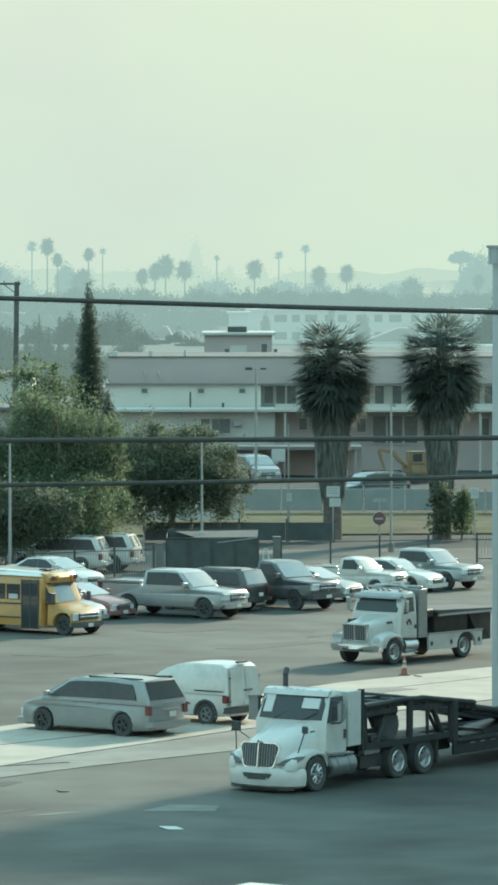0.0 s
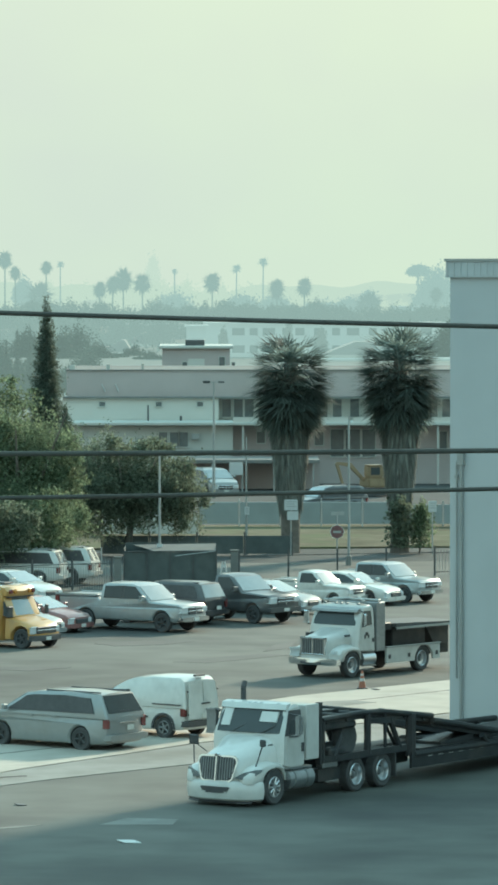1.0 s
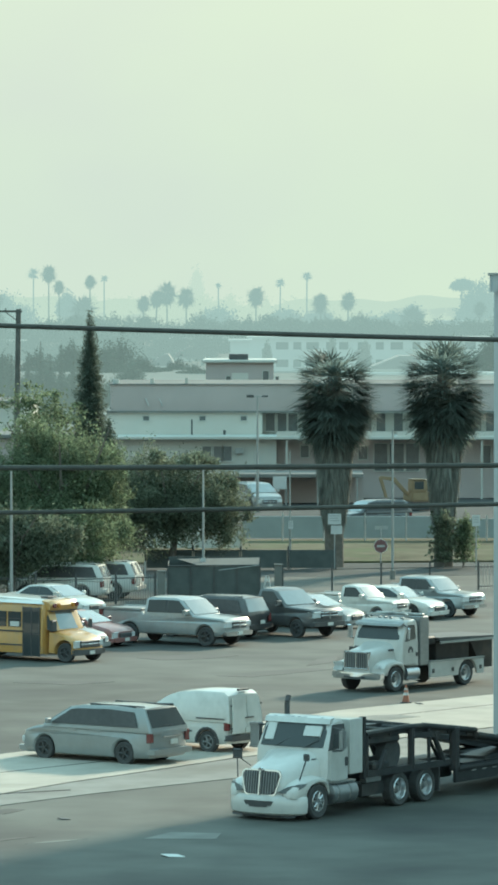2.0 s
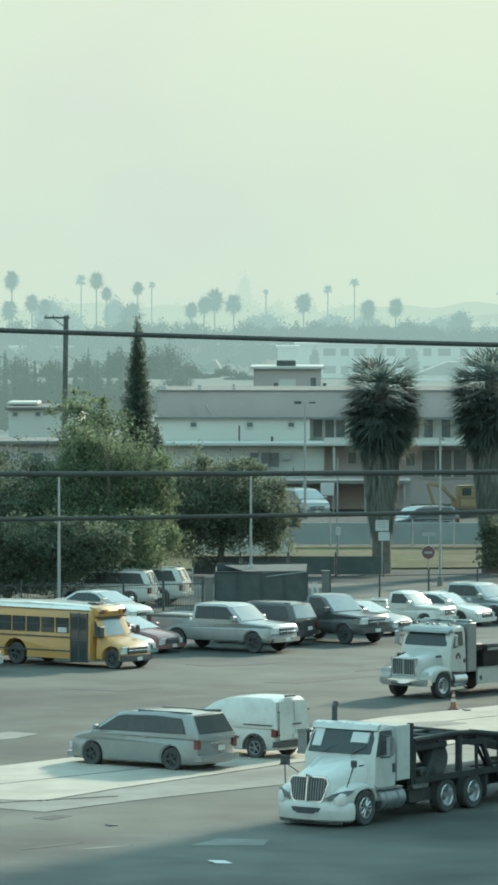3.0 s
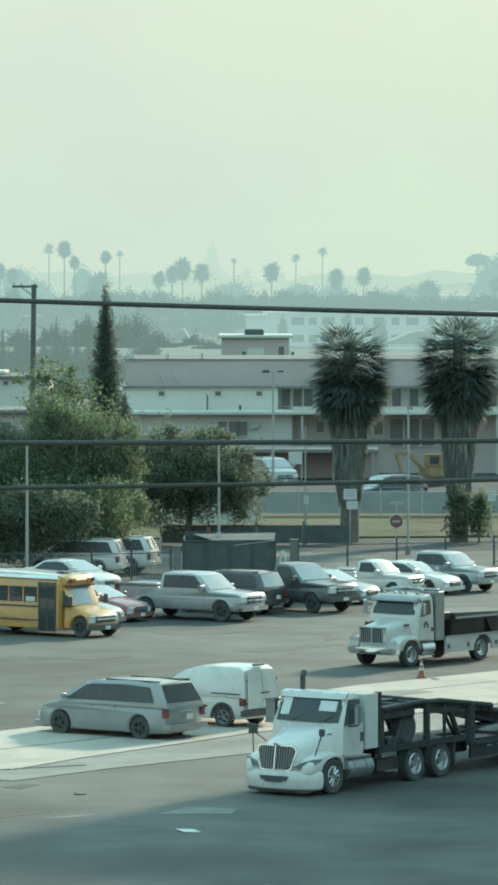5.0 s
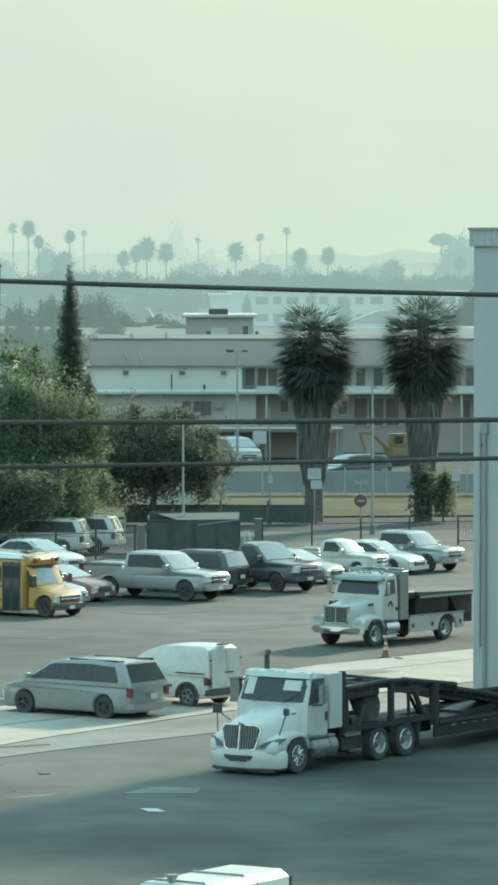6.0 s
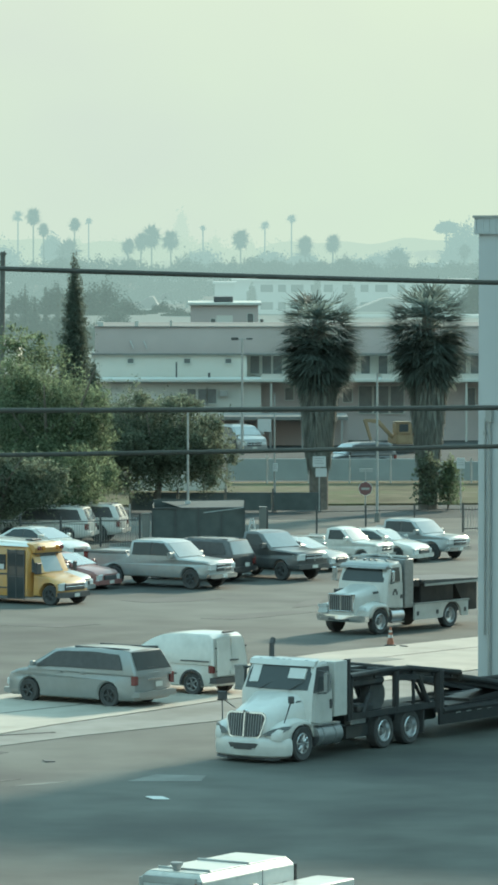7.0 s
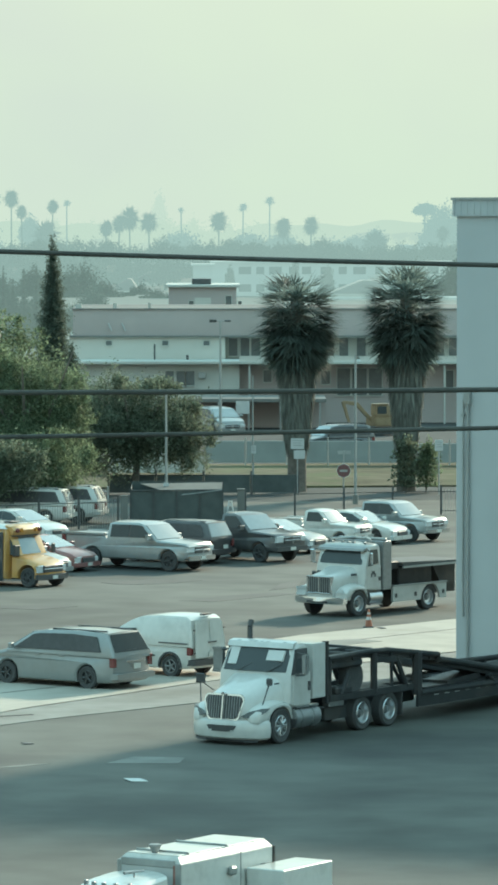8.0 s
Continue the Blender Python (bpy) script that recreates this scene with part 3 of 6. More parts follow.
park(sedan("white saloon car parked behind a pickup", WHITE_PAINT), -30, (2.25, -0.5), (8.02, 206.1))
end_truck = park(pickup("silver crew-cab pickup truck at the end of the row", SILVER, length=5.8), -38, (1.61, -0.85), (8.68, 208.0))
end_truck.matrix_basis = end_truck.matrix_basis @ Matrix.Scale(0.9, 4)
# beside the bus
park(sedan("silver saloon car with dark trim tucked beside the school bus", SILVER, group="beside the bus"), -31, (2.25, 0.5), (-5.74, 187.9))
park(sedan("faded red saloon car with a pale bonnet, parked", RED_PAINT, group="beside the bus"), -31, (2.25, 0.5), (-4.75, 190.9))
park(suv("white estate car nosing past the bus", WHITE_PAINT, group="beside the bus"), -25, (2.25, -0.7), (-11.91, 179.00))
# beyond the fence
park(suv("white off-road wagon parked beyond the fence", WHITE_PAINT, group="beyond the fence"), 168, (-1.37, 0.85), (-6.35, 220.5))
park(suv("white off-road wagon parked under the tree", WHITE_PAINT, group="beyond the fence"), 168, (-1.37, 0.85), (-7.75, 218.2))
park(sedan("white saloon car parked close behind the fence", WHITE_PAINT, group="beyond the fence"), -36, (2.25, -0.5), (-7.05, 207.0))
park(sedan("grey saloon car in the shade of the tree", SILVER_DARK, group="beyond the fence"), -160, (0, 0), (-8.33, 224.86))


def school_bus():
    o = thing("school_bus", "yellow short school bus with white roof and black stripes", "school bus")
    hw = 1.17
    rear, front = -3.42, 1.5
    body = [(0.55, 0.3), (0.55, 2.15), (0.42, 2.36), (-5.95, 2.42), (-6.15, 2.25), (-6.15, 0.3)] + arch(rear, 0.46, 0.58, 0.3)
    part("body", shell(body, lambda x, z: hw * (1.0 if z < 1.95 else 1 - 0.14 * ((z - 1.95) / 0.45) ** 2), 0.03, 0.05, (0.0, 0.5, 0.85)), YELLOW, o)
    part("roof", shell([(0.45, 2.33), (0.25, 2.50), (-2.9, 2.58), (-5.95, 2.52), (-6.15, 2.36)], lambda x, z: hw * (0.97 if z < 2.4 else 0.74), 0.05, 0.03), WHITE_PAINT, o, "white painted roof")
    hood = part("lamp_hood", shell([(0.2, 2.02), (0.72, 2.06), (0.80, 2.28), (0.62, 2.46), (0.2, 2.5)], lambda x, z: hw * 0.78, 0.06, 0.05, (0.0, 0.5, 0.85)), YELLOW, o)
    for s in (1, -1):
        for k, mat in ((0.62, LAMP_RED), (0.4, AMBER)):
            part("warning_lamp", rods(((0.74, s * hw * k, 2.27), (0.83, s * hw * k, 2.27), 0.09), n=14), mat, hood)
    part("hood_strip", boxes((0.5, 0.79, -0.85, 0.85, 2.03, 2.07)), BLACK, hood)
    # the van front: bonnet, wings, doors
    nose = [(2.02, 0.32), (2.06, 0.6), (2.02, 0.88), (1.9, 1.0), (1.45, 1.14), (0.98, 1.28), (0.5, 1.32), (0.5, 0.32)] + arch(front, 0.4, 0.5, 0.32)
    part("bonnet", shell(nose, lambda x, z: 1.0 - 0.12 * max(0, z - 0.9), 0.16, 0.07, (0.0, 0.4, 0.7, 0.9), 0.08), YELLOW, o)
    part("windshield", screen((1.0, 1.27), (0.6, 2.06), lambda x, z: 0.86, 0.06, 0.02), SCREEN, o)
    part("cab_pillar", shell([(1.0, 1.27), (0.6, 2.06), (0.4, 2.06), (0.4, 1.27)], lambda x, z: 0.96, 0.02, 0.04), YELLOW, o)
    part("grille", boxes((1.9, 2.08, -0.62, 0.62, 0.60, 0.88), bevel=0.03), BLACK, o)
    part("grille_bar", boxes((1.95, 2.10, -0.62, 0.62, 0.71, 0.76), bevel=0.01), CHROME, o)
    part("front_bumper", shell([(1.75, 0.30), (2.12, 0.30), (2.16, 0.42), (2.12, 0.52), (1.75, 0.54)], lambda x, z: 1.0, 0.18, 0.03, (0.0, 0.5, 0.85)), BLACK, o)
    part("number_plate", boxes((2.15, 2.17, -0.16, 0.16, 0.33, 0.47)), PLATE, o)
    for s in (1, -1):
        part("headlight", boxes((1.82, 2.0, s * 0.62, s * 0.93, 0.62, 0.87), bevel=0.03), LAMP_CLEAR, o)
        part("mirror", boxes((1.05, 1.15, s * 1.1, s * 1.32, 1.3, 1.68), bevel=0.04), BLACK, o)
        part("mirror_arm", rods(((0.85, s * 0.92, 1.35), (1.08, s * 1.2, 1.42), 0.02)), BLACK, o)
        for i in range(7):
            x = -0.62 - i * 0.76
            w = part("window", boxes((x - 0.66, x, s * (hw - 0.02), s * (hw + 0.012), 1.38, 2.0)), GLASS, o)
            part("sash", boxes((x - 0.66, x, s * (hw + 0.01), s * (hw + 0.02), 1.70, 1.73)), BLACK, w)
        for z in (0.62, 1.18):
            part("rub_rail", boxes((-6.15, -0.56, s * (hw - 0.01), s * (hw + 0.022), z, z + 0.06)), BLACK, o)
        part("cab_window", panel([(0.6, s * 1.0, 1.3), (0.9, s * 0.985, 1.3), (0.66, s * 0.985, 1.86), (0.6, s * 1.0, 1.9)], 0.01), GLASS, o)
    door = part("door", boxes((-0.5, 0.36, -hw - 0.02, -hw + 0.02, 0.22, 2.2)), GLASS, o, "dark glazed folding door")
    for x in (-0.52, -0.09, 0.33):
        part("door_frame", boxes((x, x + 0.05, -hw - 0.03, -hw + 0.01, 0.2, 2.22)), BLACK, door)
    part("door_rail", boxes((-0.5, 0.36, -hw - 0.03, -hw + 0.01, 1.1, 1.14)), BLACK, door)
    part("notice", boxes((-1.16, -0.7, -hw - 0.024, -hw - 0.01, 1.4, 1.6)), PAPER, o)
    part("roof_hatch", boxes((-0.3, 0.1, -0.3, 0.3, 2.54, 2.6), bevel=0.02), BLACK, o)
    wheel_set(o, [(front, 0.86), (front, -0.86)], 0.4, 0.26, BLACK)
    wheel_set(o, [(rear, 0.98), (rear, -0.98)], 0.44, 0.3, CAR_RIM)
    return o


bus = school_bus()
bus.matrix_basis = park(bus, -36, (-3.29, -1.05), (-11.02, 184.58)).matrix_basis @ Matrix.Scale(0.95, 4)


# ---- lorries: x forward from the front axle ----
def loft(stations, base, n=18):
    """A bonnet: (x, half width, top, squareness) stations along x, each an arch that stands on z = base."""
    bm = bmesh.new()
    rings = []
    for x, w, zt, p in stations:
        ring = []
        for i in range(n + 1):
            a = math.pi * i / n
            c, q = math.cos(a), math.sin(a)
            ring.append(bm.verts.new((x, w * math.copysign(abs(c) ** (2 / p), c), base + (zt - base) * abs(q) ** (2 / p))))
        rings.append(ring)
    for a, b in zip(rings, rings[1:]):
        for i in range(n):
            bm.faces.new((a[i], a[i + 1], b[i + 1], b[i]))
        bm.faces.new((a[n], a[0], b[0], b[n]))
    bm.faces.new(rings[0])
    bm.faces.new(rings[-1])
    return bm


def hull(pts, inward):
    """The solid round some points and the same points moved by inward."""
    bm = bmesh.new()
    for p in pts:
        bm.verts.new(p)
        bm.verts.new(Vector(p) + Vector(inward))
    bmesh.ops.convex_hull(bm, input=bm.verts)
    return bm


def shield(wt, wb, z0, z1, x0, lean, thick, r=0.1, n=4):
    """A rounded upright plate, wt wide at its top and wb at its foot, leaning back."""
    pts = []
    for sy, zc, w, a0 in ((1, z1 - r, wt, 0), (-1, z1 - r, wt, 90), (-1, z0 + r, wb, 180), (1, z0 + r, wb, 270)):
        for i in range(n + 1):
            a = radians(a0 + 90 * i / n)
            pts.append((sy * (w - r) + r * math.cos(a), zc + r * math.sin(a)))
    bm = bmesh.new()
    rings = [[bm.verts.new((x0 + d - lean * (z - z0) - 0.10 * y * y, y, z)) for y, z in pts] for d in (0, thick)]
    k = len(pts)
    for i in range(k):
        bm.faces.new((rings[0][i], rings[0][(i + 1) % k], rings[1][(i + 1) % k], rings[1][i]))
    bm.faces.new(rings[0][::-1])
    bm.faces.new(rings[1])
    return bm


def wrap(plan, profile):
    """A bar that wraps round a front: half of its plan (x, y) from the end to the middle, and (z, inset) up its face."""
    path = [(x, -y) for x, y in plan] + [(x, y) for x, y in plan[-2::-1]]
    nrm = []
    for i in range(len(path)):
        a, b = path[max(0, i - 1)], path[min(len(path) - 1, i + 1)]
        d = Vector((b[0] - a[0], b[1] - a[1])).normalized()
        nrm.append(Vector((d.y, -d.x)))
    bm = bmesh.new()
    cols = []
    for (x, y), q in zip(path, nrm):
        col = [bm.verts.new((x - q.x * e, y - q.y * e, z)) for z, e in profile]
        col += [bm.verts.new((x - q.x * 0.26, y - q.y * 0.26, z)) for z in (profile[-1][0], profile[0][0])]
        cols.append(col)
    k = len(cols[0])
    for a, b in zip(cols, cols[1:]):
        for i in range(k):
            bm.faces.new((a[i], a[(i + 1) % k], b[(i + 1) % k], b[i]))
    bm.faces.new(cols[0])
    bm.faces.new(cols[-1][::-1])
    return bm


def dish_wheels(owner, spots, r, width):
    """Lorry wheels with deep bright dished rims and a hub."""
    w = width / 2
    tyre = rim_ob = hub_ob = None
    for x, y in spots:
        m = pose(x, y, r, 0, 0, 0 if y > 0 else 180)
        if tyre is None:
            tyre = part("wheel", lathe([(0.02, w * 0.1), (r * 0.5, w * 0.1), (r * 0.6, w * 0.8), (r * 0.9, w), (r, w * 0.75), (r, -w * 0.75), (r * 0.9, -w), (r * 0.6, -w * 0.8)], 28), RUBBER, owner)
            tyre.matrix_basis = m
            rim_ob = part("rim", lathe([(r * 0.64, w * 0.86), (r * 0.6, w * 0.98), (r * 0.56, w * 0.9), (r * 0.5, w * 0.3), (r * 0.3, w * 0.16)], 26, False), ALLOY, tyre)
            hub_ob = part("hub", rods(((0, w * 0.1, 0), (0, w * 0.8, 0), r * 0.22, r * 0.16), n=14), STEEL_RIM, tyre)
        else:
            t = again(tyre, owner, m, "wheel")
            again(rim_ob, t, Matrix(), "rim")
            again(hub_ob, t, Matrix(), "hub")


def tractor():
    o = thing("semi_truck", "white day-cab semi tractor with dark grille, parked", "semi truck")
    hw = 1.15
    # bonnet, rising to the cowl, with bulging wings over the front wheels
    part("bonnet", loft([(1.10, 0.60, 1.20, 3.2), (1.06, 0.66, 1.32, 3.2), (0.98, 0.70, 1.38, 3.2), (0.8, 0.75, 1.46, 3.2), (0.45, 0.82, 1.58, 3.2), (0.1, 0.88, 1.69, 3.4), (-0.2, 0.95, 1.79, 3.8), (-0.45, 1.02, 1.84, 4.5)], 0.62, 22), WHITE_TRUCK, o)
    wing = [(1.10, 0.62), (1.10, 0.78), (1.0, 0.94), (0.75, 1.06), (0.4, 1.14), (0.05, 1.17), (-0.3, 1.12), (-0.52, 0.98), (-0.6, 0.62)] + arch(0.05, 0.48, 0.57, 0.62)
    for s in (1, -1):
        part("fender", shell(wing, lambda x, z: 0.36 - 0.10 * max(0, x - 0.3), 0.14, 0.09, (0.0, 0.4, 0.7, 0.88), 0.10), WHITE_TRUCK, o).location.y = s * 0.83
        part("headlight", hull([(1.16, s * 0.56, 0.78), (1.12, s * 0.78, 0.75), (0.98, s * 1.06, 0.80), (0.80, s * 1.185, 0.93), (0.72, s * 1.19, 1.0), (0.9, s * 1.08, 1.0), (1.06, s * 0.8, 0.92)], (-0.16, -s * 0.05, 0)), LAMP_SMOKED, o, "smoked swept-back headlamp")
    # cab
    cab = [(-0.26, 1.0), (-0.30, 1.84), (-0.66, 2.50), (-0.74, 2.60), (-0.95, 2.66), (-1.25, 2.67), (-1.38, 2.60), (-1.43, 2.4), (-1.43, 0.9), (-0.6, 0.9)]
    part("cab", shell(cab, lambda x, z: hw * (1.0 if z < 1.85 else 1 - 0.08 * ((z - 1.85) / 0.82)), 0.08, 0.07, (0.0, 0.4, 0.7, 0.93), 0.06), WHITE_TRUCK, o)
    part("windshield", screen((-0.30, 1.84), (-0.66, 2.50), lambda x, z: hw * 0.88, 0.085, 0.045, 0.03, 0.97), GLASS, o)
    for y0, y1, lo, hi in ((-0.90, -0.62, 0.25, 0.95), (0.32, 0.86, 0.46, 0.86)):
        ym = (y0 + y1) / 2
        sh = part("sunshade", screen((-0.30, 1.84), (-0.66, 2.50), lambda x, z: (y1 - y0) / 2, 0.0, 0.055, lo, hi), PAPER, o, "pale folded sunshade behind the windscreen")
        sh.location = (0.012 - 0.08 * (ym / 1.03) ** 2, ym, 0.006)
    for y in (-0.5, 0.45):
        part("wiper", rods(((-0.26, y, 1.86), (-0.40, y + 0.42, 2.1), 0.012)), BLACK, o)
    part("visor", shell([(-0.66, 2.47), (-0.56, 2.50), (-0.68, 2.64), (-0.95, 2.68)], lambda x, z: hw * 0.92, 0.06, 0.01), WHITE_TRUCK, o)
    for y in (-0.75, -0.2, 0, 0.2, 0.75):
        part("marker_lamp", boxes((-0.80, -0.70, y - 0.05, y + 0.05, 2.60, 2.66), bevel=0.015), STEEL_RIM, o)
    for s in (1, -1):
        door = part("door", boxes((-1.36, -0.52, s * (hw - 0.03), s * (hw + 0.015), 0.98, 1.86), bevel=0.01), WHITE_TRUCK, o)
        part("door_handle", boxes((-1.32, -1.22, s * (hw + 0.015), s * (hw + 0.05), 1.34, 1.58)), BLACK, door)
        part("window_trim", panel([(-0.42, s * (hw + 0.003), 1.80), (-0.72, s * (hw - 0.075), 2.48), (-1.28, s * (hw - 0.075), 2.48), (-1.28, s * (hw + 0.003), 1.84)], 0.02), BLACK, o)
        part("door_window", panel([(-0.62, s * (hw + 0.011), 1.86), (-0.82, s * (hw - 0.062), 2.43), (-1.24, s * (hw - 0.062), 2.43), (-1.24, s * (hw + 0.011), 1.88)], 0.01), GLASS, o)
        mir = part("mirror", boxes((-0.80, -0.66, s * (hw + 0.16), s * (hw + 0.36), 1.80, 2.38), bevel=0.05, seg=2), STEEL_RIM, o)
        part("mirror_glass", boxes((-0.815, -0.80, s * (hw + 0.19), s * (hw + 0.33), 1.86, 2.32)), CHROME, mir)
        part("mirror_arm", rods(((-0.6, s * (hw - 0.05), 1.78), (-0.72, s * (hw + 0.25), 1.80), 0.025)), BLACK, mir)
        part("mirror_arm", rods(((-0.75, s * (hw - 0.1), 2.4), (-0.72, s * (hw + 0.25), 2.36), 0.02)), BLACK, mir)
        hm = part("hood_mirror", boxes((0.55, 0.62, s * 1.02, s * 1.22, 1.60, 1.80), bevel=0.03), BLACK, o)
        part("mirror_arm", rods(((0.6, s * 1.12, 1.62), (0.75, s * 1.0, 1.08), 0.018)), BLACK, hm)
        part("mirror_arm", rods(((0.6, s * 1.1, 1.62), (0.35, s * 0.85, 1.36), 0.014)), BLACK, hm)
        tk = part("fuel_tank", rods(((-0.58, s * 0.96, 0.62), (-1.76, s * 0.96, 0.62), 0.30), n=24), ALLOY, o, "bright aluminium fuel tank with straps")
        for x in (-0.85, -1.42):
            part("strap", rods(((x, s * 0.96, 0.62), (x + 0.06, s * 0.96, 0.62), 0.315), n=24), STEEL_RIM, tk)
        part("step", boxes((-1.7, -0.62, s * 1.0, s * 1.2, 0.90, 0.94)), ALLOY, o)
    part("cowl_vent", boxes((-0.1, 0.12, 0.955, 0.985, 1.58, 1.62), bevel=0.008), BLACK, o)
    # grille in its bright surround
    surround = part("grille_surround", shield(0.64, 0.53, 0.66, 1.37, 1.17, 0.14, 0.03, 0.16), CHROME, o)
    grille = part("grille", shield(0.585, 0.48, 0.71, 1.325, 1.195, 0.14, 0.02, 0.13), BLACK, o)
    for i in range(14):
        y = -0.52 + i * 0.08
        zlo = 0.72 if abs(y) < 0.40 else 0.72 + (abs(y) - 0.40) * 1.8
        x = 1.222 - 0.10 * y * y
        part("grille_bar", hull([(x - 0.14 * (z - 0.71), y + e, z) for z in (zlo, 1.315) for e in (-0.011, 0.011)], (-0.02, 0, 0)), STEEL_RIM, grille)
    part("centre_bar", hull([(1.24 - 0.14 * (z - 0.71), e, z) for z in (0.68, 1.35) for e in (-0.018, 0.018)], (-0.03, 0, 0)), CHROME, grille)
    part("badge", rods(((1.07, 0, 1.37), (1.15, 0, 1.36), 0.06), n=12), CHROME, o)
    # wrap-round bumper with a low intake
    part("front_bumper", wrap([(0.62, 1.20), (0.80, 1.19), (0.96, 1.10), (1.10, 0.90), (1.20, 0.62), (1.26, 0.32), (1.28, 0.0)], [(0.16, 0.10), (0.21, 0.03), (0.40, 0.0), (0.60, 0.02), (0.68, 0.07), (0.72, 0.14)]), WHITE_TRUCK, o)
    part("bumper_lip", shell([(0.7, 0.09), (1.12, 0.09), (1.2, 0.17), (0.7, 0.19)], lambda x, z: 1.02, 0.34, 0.03, (0.0, 0.3, 0.6, 0.85)), BLACK, o)
    part("bumper_intake", shell([(1.1, 0.36), (1.29, 0.37), (1.29, 0.54), (1.1, 0.55)], lambda x, z: 0.38 + 0.5 * (z - 0.36), 0.05, 0.02), BLACK, o)
    for y in (-0.62, 0.62):
        part("tow_hook", boxes((0.9, 1.17, y - 0.05, y + 0.05, 0.30, 0.38), bevel=0.01), BLACK, o)
    part("exhaust_stack", rods(((-1.55, -0.95, 0.9), (-1.55, -0.95, 2.95), 0.075), ((-1.55, -0.95, 2.95), (-1.62, -0.95, 3.12), 0.075)), BLACK, o)
    part("cabinet", boxes((-2.13, -1.50, -1.12, 1.15, 1.08, 2.58), bevel=0.02), WHITE_TRUCK, o, "white box cabinet behind the cab")
    part("cabinet_post", boxes((-2.26, -2.15, 1.02, 1.17, 0.9, 2.60)), RIG, o)
    part("chassis", boxes((-6.3, 0.7, -0.48, -0.36, 0.62, 0.9), (-6.3, 0.7, 0.36, 0.48, 0.62, 0.9), (-3.4, -2.3, -1.0, 1.0, 0.40, 0.74), (-6.2, -3.4, -0.4, 0.4, 0.65, 0.85)), RIG, o)
    part("battery_box", boxes((-3.15, -2.4, 0.85, 1.1, 0.76, 0.95), bevel=0.03), STEEL_RIM, o, "dull grey battery box on the frame")
    for x in (-4.02, -5.38):
        part("axle", rods(((x, -0.9, 0.47), (x, 0.9, 0.47), 0.12)), RIG, o)
    dish_wheels(o, [(-4.02, 0.98), (-5.38, 0.98), (-4.02, -0.98), (-5.38, -0.98)], 0.48, 0.34)
    wheel_set(o, [(0.05, 1.02), (0.05, -1.02)], 0.48, 0.28, ALLOY, 0.58, 10)
    for s in (1, -1):
        part("mudguard", boxes((-6.07, -6.02, s * 0.7, s * 1.15, 0.25, 0.95)), RUBBER, o)
    # car rack above the drive axles: a flat deck on posts, open below
    rig = part("car_rack", boxes((-6.6, -2.3, -1.18, -1.0, 0.92, 1.10), (-6.6, -2.3, 1.0, 1.18, 0.92, 1.10), (-6.5, -2.4, -0.5, 0.5, 0.90, 1.02)), RIG, o, "black steel car rack over the drive axles")
    for s in (1, -1):
        y = s * 1.12
        for p, q, r in (((-2.3, y, 2.10), (-4.2, y, 2.16), 0.08), ((-4.2, y, 2.16), (-5.4, y, 2.12), 0.08), ((-5.2, y, 2.14), (-8.0, y, 1.80), 0.08)):
            part("top_rail", rods((p, q, r)), RIG, rig)
        for p, q, r in (((-2.35, y, 2.1), (-2.35, y, 1.0), 0.07), ((-4.62, y, 2.1), (-4.62, y, 1.0), 0.10), ((-5.5, y, 2.1), (-5.55, y, 1.05), 0.05), ((-5.75, y, 1.9), (-6.3, y, 1.05), 0.08), ((-6.88, y, 1.95), (-6.88, y, 0.75), 0.15), ((-2.9, y, 1.0), (-3.3, y, 1.6), 0.07)):
            part("strut", rods((p, q, r)), RIG, rig)
        part("ram", rods(((-6.4, s * 0.95, 1.0), (-5.6, s * 0.95, 1.95), 0.05), n=10), RIG, rig)
        part("winch_box", boxes((-3.5, -2.7, s * 0.75, s * 1.15, 1.06, 1.30), bevel=0.06), RIG, rig)
        part("deck_track", boxes((-5.4, -2.35, s * 0.45, s * 1.08, 1.98, 2.10)), RIG, rig)
        part("head_pad", boxes((-4.1, -2.4, s * 0.45, s * 1.1, 1.78, 2.0), bevel=0.05), RIG, rig)
        part("rear_track", hull([(-5.35, s * 0.45, 2.08), (-5.35, s * 1.08, 2.08), (-8.0, s * 0.45, 1.74), (-8.0, s * 1.08, 1.74)], (0, 0, -0.12)), RIG, rig)
        part("stay", hull([(-4.7, s * 1.06, 1.98), (-4.7, s * 1.18, 1.98), (-6.0, s * 1.06, 1.92), (-6.0, s * 1.18, 1.92)], (0, 0, -0.16)), RIG, rig)
    for x in (-2.6, -3.6, -4.6, -5.6, -6.6, -7.6):
        z = 2.02 - max(0, -5.4 - x) * 0.125
        part("cross_tube", rods(((x, -1.12, z), (x, 1.12, z), 0.06)), RIG, rig)
    part("worn_plate", boxes((-5.5, -4.9, 0.55, 1.0, 2.105, 2.12)), GALV, rig, "bright worn steel plate on the deck")
    part("spare_wheel", lathe([(0.2, 0.1), (0.42, 0.14), (0.44, 0.1), (0.44, -0.1), (0.42, -0.14), (0.2, -0.1)], 22), RUBBER, o).matrix_basis = pose(-3.85, 0.85, 1.48)
    return o


TRUCK_AT, TRUCK_H = (1.80, 127.27), 235.5
park(tractor(), TRUCK_H, (0, 1.08), TRUCK_AT)


